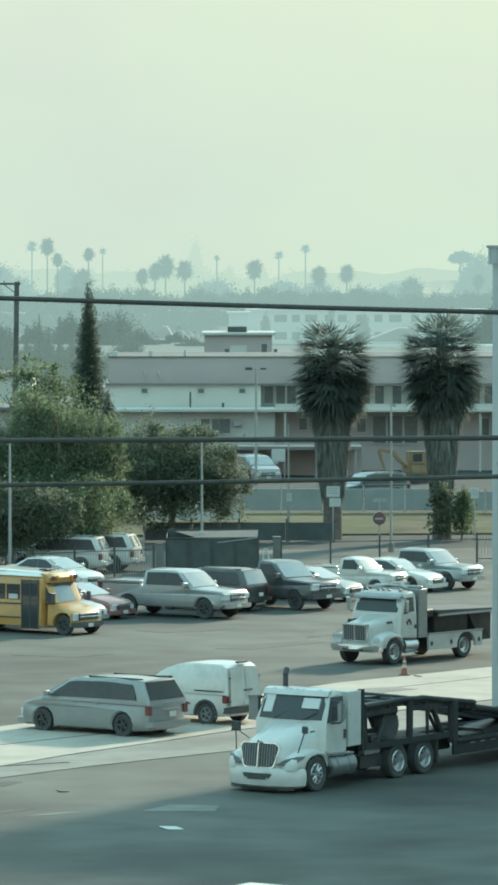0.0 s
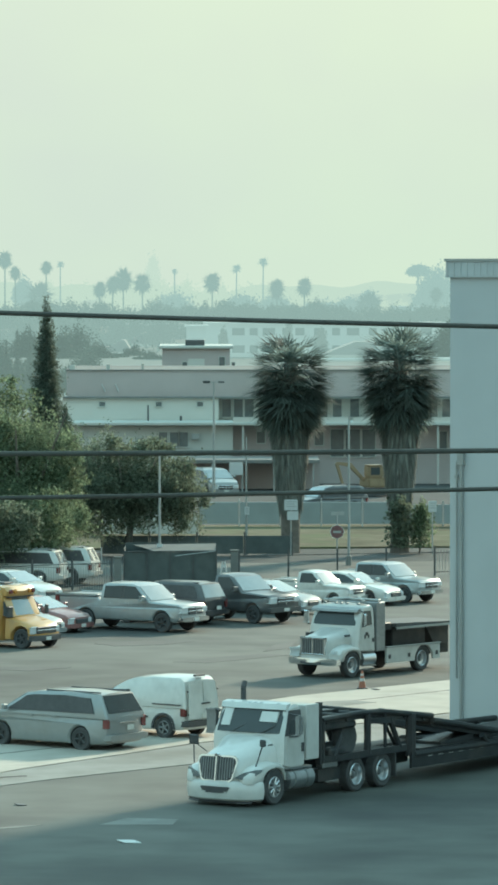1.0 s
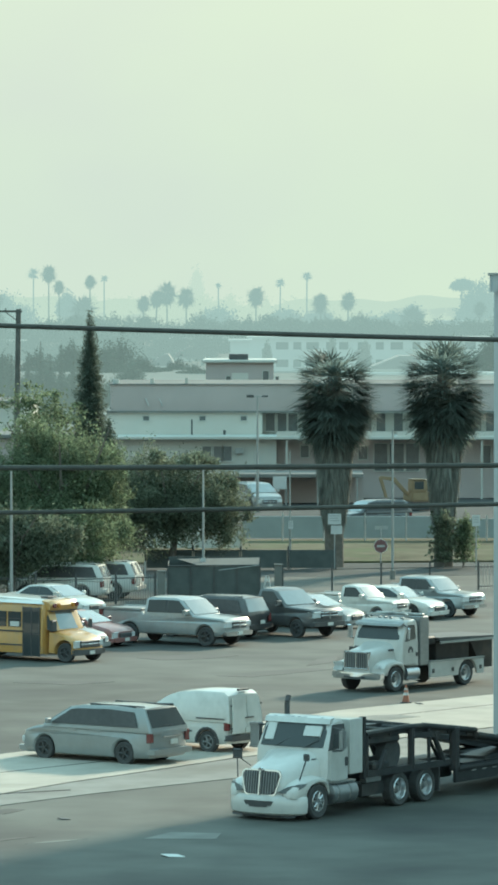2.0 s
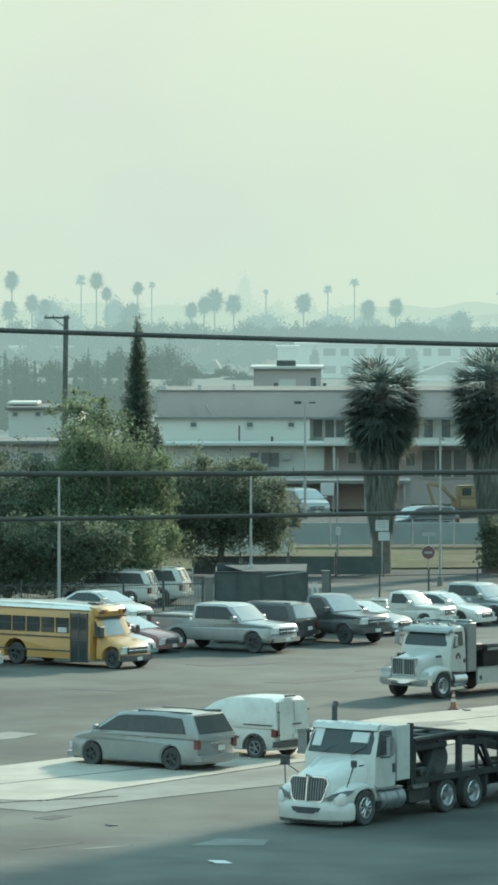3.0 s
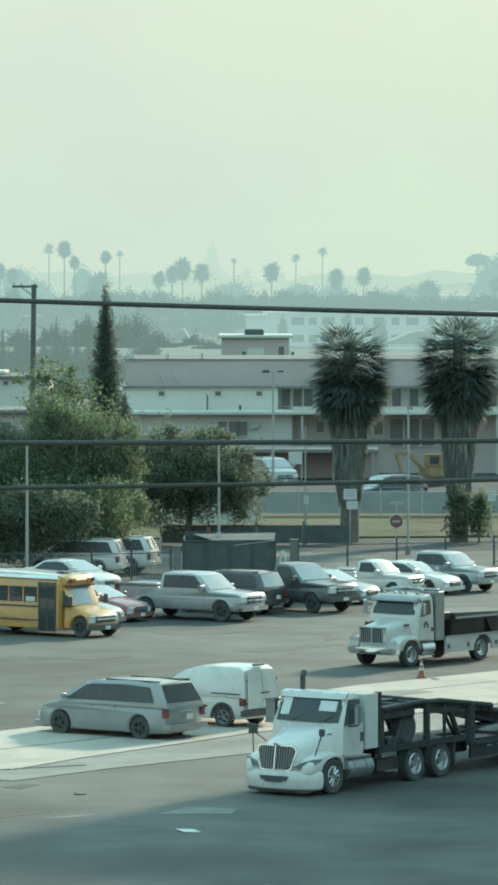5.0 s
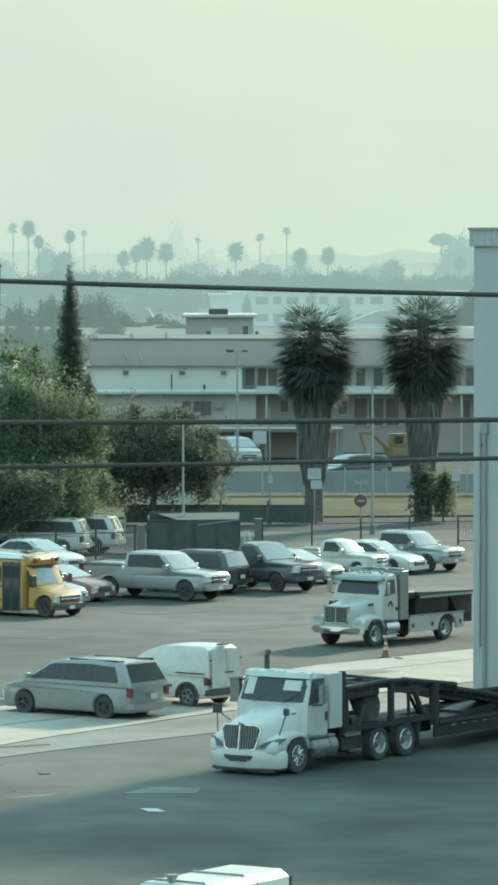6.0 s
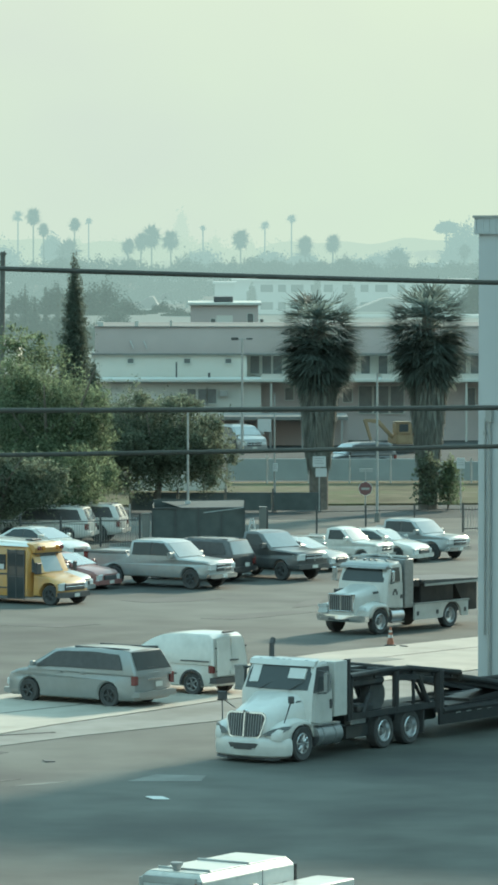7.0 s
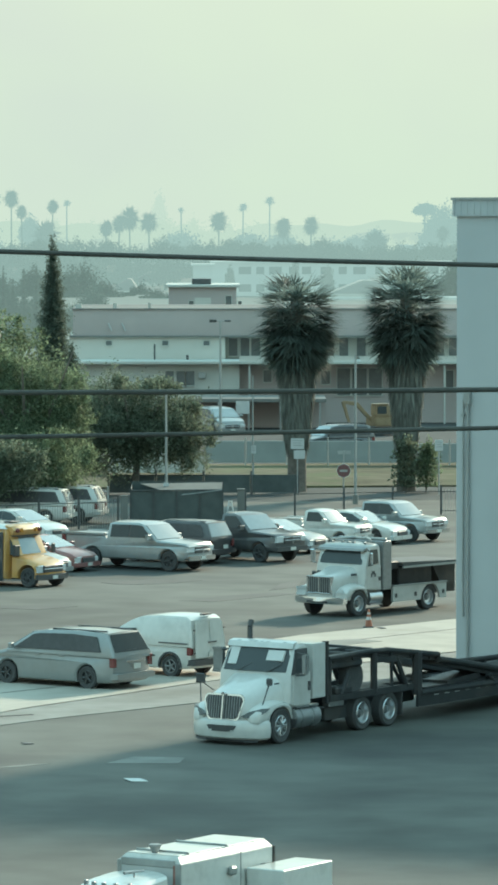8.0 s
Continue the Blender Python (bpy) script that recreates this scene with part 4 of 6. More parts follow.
def hauler():
    o = thing("car_hauler_trailer", "empty black car-hauler trailer coupled behind the tractor", "trailer")
    r = []
    for s in (1, -1):
        y = s * 1.2
        r += [((-7.9, y, 1.68), (-9.2, y, 1.48), 0.09), ((-9.2, y, 1.48), (-11.4, y, 1.12), 0.09), ((-11.4, y, 1.12), (-19.0, y, 1.0), 0.09), ((-6.9, y, 0.80), (-19, y, 0.72), 0.10)]
        r += [((x, y, 1.05), (x - 0.3, y, 0.8), 0.09) for x in (-10.6, -12.6, -14.2, -17)]
    fr = part("frame", rods(*r), RIG, o)
    for s in (1, -1):
        part("side_skirt", boxes((-19, -6.75, s * 1.16, s * 1.24, 0.42, 0.88)), RIG, o)
        part("deck_track", boxes((-19, -7.3, s * 0.4, s * 1.14, 0.84, 0.92)), RIG, o)
        part("upper_track", hull([(-8.0, s * 0.45, 1.66), (-8.0, s * 1.1, 1.66), (-11.4, s * 0.45, 1.04), (-11.4, s * 1.1, 1.04)], (0, 0, -0.14)), RIG, o)
        for i in range(20):
            x = -7.6 - i * 0.56
            part("reflector", boxes((x - 0.24, x, s * 1.24, s * 1.25, 0.69, 0.74)), LAMP_CLEAR, o)
    for x in (-8.5, -9.6, -10.7, -11.8, -12.9, -14, -15.1, -16.2, -17.3, -18.4):
        part("cross_tube", rods(((x, -1.2, 0.85), (x, 1.2, 0.85), 0.07)), RIG, fr)
    part("ramp", hull([(-8.6, 0.2, 1.0), (-8.6, 1.05, 1.0), (-10.4, 0.2, 1.12), (-10.4, 1.05, 1.12)], (0, 0, -0.16)), RIG, o)
    part("platform", boxes((-19, -9.6, -1.0, 1.0, 0.86, 1.0), bevel=0.03), RIG, o)
    part("goose_neck", boxes((-8.0, -6.2, -0.35, 0.35, 0.45, 0.85), bevel=0.05), RIG, o)
    wheel_set(o, [(-15.5, 1.0), (-16.7, 1.0), (-15.5, -1.0), (-16.7, -1.0)], 0.44, 0.3, STEEL_RIM, 0.56)
    return o


park(hauler(), TRUCK_H, (0, 1.08), TRUCK_AT)


def tow_truck():
    o = thing("tow_truck", "white flatbed recovery truck with square grille, parked", "truck")
    hw = 1.12
    part("bonnet", loft([(0.86, 0.58, 1.38, 5), (0.80, 0.62, 1.47, 5), (0.55, 0.66, 1.53, 4.5), (0.2, 0.72, 1.61, 4), (-0.15, 0.80, 1.71, 4), (-0.4, 0.9, 1.78, 4.5)], 0.62, 22), WHITE_TRUCK, o)
    wing = [(0.80, 0.60), (0.80, 0.86), (0.62, 1.03), (0.3, 1.14), (0.0, 1.17), (-0.35, 1.10), (-0.55, 0.92), (-0.6, 0.6)] + arch(0, 0.45, 0.54, 0.6)
    for s in (1, -1):
        part("fender", shell(wing, lambda x, z: 0.34, 0.12, 0.09, (0.0, 0.4, 0.7, 0.88), 0.10), WHITE_TRUCK, o).location.y = s * 0.80
        part("headlight", boxes((0.62, 0.84, s * 0.70, s * 1.0, 0.80, 0.98), bevel=0.06, seg=2), LAMP_CLEAR, o)
    cab = [(-0.22, 0.9), (-0.28, 1.78), (-0.52, 2.40), (-0.66, 2.54), (-1.15, 2.58), (-1.28, 2.52), (-1.34, 2.3), (-1.34, 0.85)]
    part("cab", shell(cab, lambda x, z: hw * (1.0 if z < 1.8 else 1 - 0.06 * ((z - 1.8) / 0.8)), 0.06, 0.07, (0.0, 0.4, 0.7, 0.93), 0.05), WHITE_TRUCK, o)
    part("windshield", screen((-0.28, 1.78), (-0.52, 2.40), lambda x, z: hw * 0.85, 0.05, 0.02, 0.06, 0.9), GLASS, o)
    part("visor", shell([(-0.52, 2.33), (-0.28, 2.30), (-0.32, 2.38), (-0.6, 2.46)], lambda x, z: 1.05, 0.05, 0.01), STEEL_RIM, o, "grey sun visor over the windscreen")
    for y in (-0.75, -0.25, 0, 0.25, 0.75):
        part("marker_lamp", boxes((-0.82, -0.70, y - 0.05, y + 0.05, 2.54, 2.61), bevel=0.015), STEEL_RIM, o)
    part("grille", boxes((0.7, 0.90, -0.50, 0.50, 0.85, 1.40), bevel=0.02), BLACK, o)
    part("grille_surround", boxes((0.78, 0.93, -0.56, -0.49, 0.83, 1.44), (0.78, 0.93, 0.49, 0.56, 0.83, 1.44), (0.78, 0.93, -0.56, 0.56, 1.38, 1.44), (0.78, 0.93, -0.56, 0.56, 0.82, 0.86), (0.78, 0.94, -0.02, 0.02, 0.84, 1.42), bevel=0.008), CHROME, o)
    for i in range(10):
        y = -0.44 + i * 0.098
        part("grille_bar", boxes((0.9, 0.915, y - 0.014, y + 0.014, 0.87, 1.38)), STEEL_RIM, o)
    part("front_bumper", shell([(0.55, 0.46), (0.98, 0.46), (1.03, 0.55), (1.0, 0.70), (0.55, 0.72)], lambda x, z: 1.1, 0.14, 0.03, (0.0, 0.4, 0.7, 0.9)), CHROME, o)
    part("bumper_recess", boxes((0.9, 1.015, -0.5, 0.45, 0.50, 0.58), bevel=0.01), BLACK, o)
    for s in (1, -1):
        part("door", boxes((-1.22, -0.42, s * (hw - 0.03), s * (hw + 0.012), 0.95, 1.78), bevel=0.01), WHITE_TRUCK, o)
        part("door_handle", boxes((-1.18, -1.08, s * (hw + 0.012), s * (hw + 0.04), 1.22, 1.36)), BLACK, o)
        part("door_window", panel([(-0.50, s * (hw + 0.01), 1.80), (-0.68, s * (hw - 0.045), 2.34), (-1.08, s * (hw - 0.045), 2.34), (-1.08, s * (hw + 0.01), 1.84)], 0.01), GLASS, o)
        part("emblem", boxes((-0.86, -0.70, s * (hw + 0.012), s * (hw + 0.02), 1.46, 1.58), (-0.92, -0.84, s * (hw + 0.012), s * (hw + 0.02), 1.36, 1.5), (-0.72, -0.64, s * (hw + 0.012), s * (hw + 0.02), 1.36, 1.5)), BLACK, o)
        part("air_cleaner", boxes((-0.16, 0.14, s * 0.80, s * 0.90, 1.44, 1.52), bevel=0.03), BLACK, o)
        mir = part("mirror", boxes((-0.46, -0.38, s * (hw + 0.16), s * (hw + 0.28), 1.84, 2.26), bevel=0.03), CHROME, o)
        part("mirror_arm", rods(((-0.5, s * hw, 1.78), (-0.42, s * (hw + 0.24), 1.82), 0.02)), BLACK, mir)
        part("mirror_arm", rods(((-0.55, s * (hw - 0.1), 2.35), (-0.42, s * (hw + 0.24), 2.26), 0.02)), BLACK, mir)
        part("fuel_tank", rods(((-0.62, s * 0.88, 0.62), (-1.34, s * 0.88, 0.62), 0.26), n=20), ALLOY, o)
        part("step", boxes((-1.3, -0.62, s * 1.0, s * 1.14, 0.36, 0.40)), ALLOY, o)
        # low pale bed side, cut out over the wheel
        side = [(-1.90, 0.40), (-1.90, 0.97), (-5.05, 0.93), (-5.05, 0.40)] + arch(-4.1, 0.40, 0.56, 0.40)
        part("bed_side", shell(side, lambda x, z: 0.05, 0, 0.01), WHITE_TRUCK, o, "low pale locker side of the bed").location.y = s * 1.12
        part("side_rail", boxes((-5.08, -1.88, s * 1.06, s * 1.2, 0.95, 1.0)), GALV, o)
        for x in (-2.05, -3.2, -4.85):
            part("side_lamp", boxes((x - 0.06, x + 0.06, s * 1.16, s * 1.19, 0.55, 0.70)), BLACK, o)
    part("headboard", boxes((-1.88, -1.38, -1.12, 1.12, 0.85, 2.62), bevel=0.03), STEEL_RIM, o, "grey headboard and exhaust guard behind the cab")
    bar = part("light_bar", boxes((-1.66, -1.50, -1.05, 1.1, 2.62, 2.72), bevel=0.03), GALV, o, "pale angled light bar on the headboard")
    for s in (1, -1):
        part("bar_wing", rods(((-1.5, s * 0.25, 2.70), (-0.9, s * 0.95, 2.66), 0.04)), GALV, bar)
    part("bed_floor", boxes((-5.05, -1.9, -1.06, 1.06, 0.84, 0.92)), RIG, o)
    part("winch_housing", boxes((-4.9, -2.9, -0.62, 0.62, 0.92, 1.62), bevel=0.04), RIG, o)
    part("deck", hull([(-2.5, -1.12, 1.80), (-2.5, 1.12, 1.80), (-6.6, -1.12, 1.70), (-6.6, 1.12, 1.70)], (0, 0, -0.12)), IRON, o, "worn dark tilting deck")
    part("deck_edge", boxes((-6.6, -2.5, 1.12, 1.17, 1.58, 1.66), (-6.6, -2.5, -1.17, -1.12, 1.58, 1.66)), GALV, o)
    part("winch", boxes((-2.5, -2.0, -0.5, 0.95, 1.55, 1.85), bevel=0.05), RIG, o)
    part("tow_boom", hull([(-5.1, -0.45, 1.6), (-5.1, 0.45, 1.6), (-6.5, -0.45, 1.6), (-6.5, 0.45, 1.6), (-5.9, -0.45, 0.5), (-5.9, 0.45, 0.5), (-6.5, 0.45, 0.5), (-6.5, -0.45, 0.5)], (0.02, 0, 0)), RIG, o)
    part("chassis", boxes((-6.4, 0.6, -0.45, -0.33, 0.5, 0.84), (-6.4, 0.6, 0.33, 0.45, 0.5, 0.84)), RIG, o)
    dish_wheels(o, [(0, 0.96), (0, -0.96), (-4.1, 0.94), (-4.1, -0.94)], 0.45, 0.28)
    return o


park(tow_truck(), 230, (0, 1.05), (5.15, 168.48))


def hipped_box(x0, x1, w, z0, z1, c):
    """A box body whose roof edges are cut off aslant."""
    bm = bmesh.new()
    rings = []
    for z, s in ((z0, 0), (z1 - c, 0), (z1, c)):
        rings.append([bm.verts.new(p) for p in ((x0 + s * 0.6, -w + s, z), (x1 - s * 0.6, -w + s, z), (x1 - s * 0.6, w - s, z), (x0 + s * 0.6, w - s, z))])
    for lo, hi in zip(rings, rings[1:]):
        for k in range(4):
            bm.faces.new((lo[k], lo[(k + 1) % 4], hi[(k + 1) % 4], hi[k]))
    bm.faces.new(rings[0][::-1])
    bm.faces.new(rings[-1])
    bmesh.ops.bevel(bm, geom=bm.edges[:], offset=0.02, segments=2, affect='EDGES')
    return bm


def service_truck():
    o = thing("service_truck", "white box-bodied service truck below the window", "truck")
    part("box_body", hipped_box(-5.24, 0, 1.15, 0.8, 3.2, 0.2), WHITE_PAINT, o)
    part("front_frame", boxes((-0.02, 0.06, -1.17, -1.02, 0.8, 3.02), (-0.02, 0.06, 0.93, 1.17, 0.8, 3.02), (-0.02, 0.06, -1.02, 0.93, 2.86, 3.1), bevel=0.02), GALV, o, "dull metal edge frame of the box front")
    part("front_panel", boxes((0.0, 0.03, -1.02, 0.93, 0.85, 2.86)), SIGN_WHITE, o, "faded pinkish-white front panel")
    part("corner_edge", boxes((0.055, 0.075, 0.90, 0.98, 0.8, 2.95), bevel=0.008), AMBER_EDGE, o, "rust-red strip along the front corner")
    part("roof_panel", boxes((-5.1, -0.2, -0.94, 0.94, 3.2, 3.23), bevel=0.01), WHITE_PAINT, o)
    for x in (-0.75, -2.95):
        part("roof_seam", boxes((x, x + 0.07, -0.96, 0.96, 3.225, 3.29), bevel=0.015), GALV, o)
    part("roof_vent", lathe([(0.1, 0), (0.16, 0.16), (0.2, 0.2), (0.2, 0.26), (0.02, 0.28)], 16), STEEL_RIM, o).matrix_basis = pose(-0.45, -0.1, 3.225, 90)
    part("louvre", boxes((-2.95, -2.6, 1.15, 1.34, 2.36, 2.64), bevel=0.06), GALV, o)
    part("door_gap", boxes((-3.4, -3.375, 1.15, 1.158, 0.9, 3.1)), BLACK, o)
    part("latch", boxes((-4.75, -4.55, 1.15, 1.2, 2.35, 2.5)), BLACK, o)
    part("rear_post", boxes((-5.32, -5.24, 0.8, 1.2, 0.8, 3.0)), RIG, o)
    part("side_box", boxes((-6.5, -3.6, 1.22, 2.6, 0.8, 2.5), bevel=0.03), WHITE_PAINT, o, "lower white locker on the side of the body")
    # cab, its roof rounded toward the front
    cab = [(2.95, 0.7), (3.0, 1.5), (2.9, 2.2), (2.6, 2.5), (2.0, 2.64), (1.0, 2.72), (0.1, 2.74), (0.1, 0.7)]
    part("cab", shell(cab, lambda x, z: 1.15 if z < 2.2 else 1.05, 0.5, 0.1, (0.0, 0.3, 0.55, 0.75, 0.9), 0.06), WHITE_PAINT, o)
    for k in range(5):
        y = -0.8 + 0.4 * k
        part("marker_lamp", boxes((2.42 - 0.35 * y * y, 2.56 - 0.35 * y * y, y - 0.06, y + 0.06, 2.5, 2.66), bevel=0.02), STEEL_RIM, o)
    part("roof_horn", rods(((1.3, 0.3, 2.68), (1.3, 0.3, 2.86), 0.03)), STEEL_RIM, o)
    part("horn_trumpet", rods(((1.7, 0.2, 2.86), (0.9, 0.4, 2.86), 0.05, 0.03)), STEEL_RIM, o)
    part("chassis", boxes((-5.4, 2.8, -0.5, 0.5, 0.5, 0.82)), RIG, o)
    wheel_set(o, [(1.8, 0.95), (1.8, -0.95), (-3.6, 0.95), (-3.6, -0.95)], 0.45, 0.28, STEEL_RIM)
    return o


cart = service_truck()
cart.matrix_basis = park(cart, 237, (0, 0.71), (-0.62, 89.40)).matrix_basis @ Matrix.Scale(0.62, 4)

# Far things are given by their bearing from the yard's axis and below the horizon, in 8400ths of the distance.
# ---- greenery ----
def leaf_cloud(name, blobs, count, size, material, parent, seed=1, droop=0.0, fill=0.45):
    """A crown of single leaves: blobs are (x, y, z, rx, ry, rz), thinned at their edges."""
    rng = np.random.default_rng(seed)
    vol = np.array([b[3] * b[4] * b[5] for b in blobs]) ** 0.75
    pick = rng.choice(len(blobs), count, p=vol / vol.sum())
    b = np.array(blobs)[pick]
    d = rng.normal(size=(count, 3))
    d /= np.linalg.norm(d, axis=1)[:, None]
    rad = rng.random(count) ** fill * (1 + 0.17 * rng.normal(size=count))
    lump = 1 + 0.3 * np.sin(d[:, 0] * 7 + pick) * np.cos(d[:, 2] * 6 + pick * 2)
    c = b[:, :3] + d * b[:, 3:] * (rad * lump)[:, None]
    c[:, 2] = np.maximum(c[:, 2] - droop * rng.random(count), 0.3)
    u = rng.normal(size=(count, 3))
    u[:, 2] -= droop
    u /= np.linalg.norm(u, axis=1)[:, None]
    w = np.cross(u, rng.normal(size=(count, 3)))
    w /= np.linalg.norm(w, axis=1)[:, None]
    s = size * (0.6 + 0.8 * rng.random(count))[:, None]
    v = np.stack([c - u * s, c + w * s * 0.45, c + u * s, c - w * s * 0.45], 1).reshape(-1, 3)
    f = np.arange(count * 4).reshape(-1, 4)
    ob = raw(name, v.tolist(), f.tolist(), material, parent)
    return tagged(ob, kind="stuff")


def limb_mesh(rng, height, spread, r, n=7):
    bm = bmesh.new()
    fork = height * 0.3
    rod(bm, (0, 0, -0.1), (0.08 * spread, 0, fork), r, r * 0.75, 10)
    for i in range(n):
        a = 2 * math.pi * (i + rng.random() * 0.6) / n
        e1 = Vector((math.cos(a) * spread * 0.35, math.sin(a) * spread * 0.35, fork + height * 0.25 * (0.7 + 0.5 * rng.random())))
        e2 = Vector((math.cos(a) * spread * 0.8, math.sin(a) * spread * 0.8, height * (0.6 + 0.3 * rng.random())))
        s0 = Vector((0.08 * spread, 0, fork - 0.1))
        rod(bm, s0, e1, r * 0.55, r * 0.4, 7)
        rod(bm, e1, e2, r * 0.4, r * 0.12, 6)
        for k in range(2):
            e3 = e1 + Vector((rng.uniform(-1, 1), rng.uniform(-1, 1), rng.uniform(0.3, 1))) * spread * 0.35
            rod(bm, e1, e3, r * 0.25, r * 0.06, 5)
    return bm


def tree(label, at, height, spread, blobs, leaves, size, material, seed, trunk_r=0.2, droop=0.3, fill=0.45):
    rng = random.Random(seed)
    o = thing("tree", label, "tree")
    part("trunk", limb_mesh(rng, height, spread, trunk_r), BARK, o)
    sprays = []
    for x, y, z, rx, ry, rz in blobs:
        for k in range(9):
            u, w = rng.uniform(0, 6.28), rng.uniform(-0.8, 1)
            c0 = math.sqrt(1 - w * w)
            f = rng.uniform(0.18, 0.36)
            sprays.append((x + rx * c0 * math.cos(u), y + ry * c0 * math.sin(u), z + rz * w, rx * f, ry * f, rz * f * 0.8))
    leaf_cloud("crown", blobs + sprays, leaves, size, material, o, seed, droop, fill)
    o.location = (at[0], at[1], 0)
    return o


tree("dark low drooping tree over the parked cars", (-11.0, 217.3), 5.2, 2.0,
     [(-0.8, 0, 2.7, 2.6, 1.2, 1.6), (1.6, 0.4, 3.1, 1.5, 1.0, 1.2), (-2.6, 0, 2.6, 1.8, 1.2, 1.8)], 40000, 0.075, LEAF_DARK, 41, 0.14, 0.5)
# broad tree over the fence
tree("broad pale-green tree with drooping sunlit sprays", (-8.91, 224.86), 9.4, 3.4,
     [(-0.9, 0, 4.6, 2.9, 2.6, 3.0), (1.6, -0.6, 3.6, 1.8, 1.8, 2.3), (0.6, 0.3, 6.4, 1.9, 1.9, 1.6), (-1.4, 0, 7.3, 1.1, 1.2, 1.3), (-2.6, 0.5, 3.8, 1.6, 1.6, 2.6), (2.2, -0.6, 5.2, 0.9, 0.9, 1.5), (0.2, -1.4, 3.4, 1.9, 1.3, 1.6), (-2.0, -0.6, 1.7, 1.7, 1.2, 1.2), (0.5, -0.8, 2.0, 1.2, 1.0, 1.0), (1.5, -4.6, 3.2, 1.3, 0.9, 1.4), (0.2, -4.8, 2.9, 1.6, 0.9, 1.3)],
     110000, 0.07, LEAF, 3, 0.22, 0.45)
tree("sparse tree top of thin twigs with pale leaves", (-10.14, 229.69), 10.3, 1.7,
     [(-0.6, 0, 9.0, 1.5, 1.2, 0.9), (0.8, 0, 8.4, 1.2, 1.0, 0.9), (0.1, 0, 7.4, 1.9, 1.4, 1.0)], 4000, 0.09, LEAF, 14, 0.16, 0.1, 0.7)
tree("dense dark-green tree beside the street", (-4.10, 243.98), 6.6, 2.8,
     [(-1.6, 0, 4.3, 2.2, 2.2, 2.0), (1.0, 0, 4.0, 2.3, 2.2, 1.9), (2.7, 0, 3.0, 1.3, 1.4, 1.8), (-0.3, -0.6, 2.8, 2.8, 1.6, 1.6), (-2.8, 0, 3.2, 1.4, 1.4, 1.8)],
     80000, 0.075, LEAF_DARK, 5, 0.22)
tree("dark shady tree at the yard's edge", (-13.89, 226.15), 7.2, 2.6,
     [(0, 0, 4.2, 2.6, 2.4, 2.6), (-2.5, 0, 3.4, 2.2, 2.0, 2.4), (1.4, 0, 2.4, 1.8, 1.5, 2.0), (0, -0.4, 1.6, 2.6, 1.4, 1.3)], 34000, 0.11, LEAF_DARK, 6, 0.22)
tree("dark low tree at the corner of the yard", (-16.99, 226.15), 6.4, 2.6,
     [(0, 0, 3.8, 2.6, 2.4, 2.4), (1.6, 0, 2.6, 1.6, 1.6, 1.8)], 14000, 0.12, LEAF_DARK, 16, 0.22)


def cypress(label, x, y, height, r, material, count, seed, name="cypress_tree", size=0.09, group=""):
    o = thing(name, label, "tree", group)
    part("trunk", rods(((0, 0, -0.1), (0, 0, height * 0.85), r * 0.2, r * 0.04)), BARK, o)
    blobs = []
    for i in range(30):
        k = i / 29
        rr = r * (1 - k) ** 0.75 * (0.95 + 0.05 * math.sin(i * 2.3)) + 0.06
        blobs.append((0.06 * r * math.sin(i * 3.1), 0, height * (0.05 + 0.92 * k), rr, rr, height * 0.05))
    leaf_cloud("crown", blobs, count, size, material, o, seed, 0.0, 0.3)
    o.location = (x, y, 0)
    return o


cypress("tall dark narrow cypress tree behind the broad tree", -10.14, 300, 13.4, 1.62, CYPRESS, 70000, 8, size=0.065)
cypress("dark cypress lower companion beside the tall one", -8.84, 296, 6.6, 1.3, CYPRESS, 24000, 9, size=0.065)


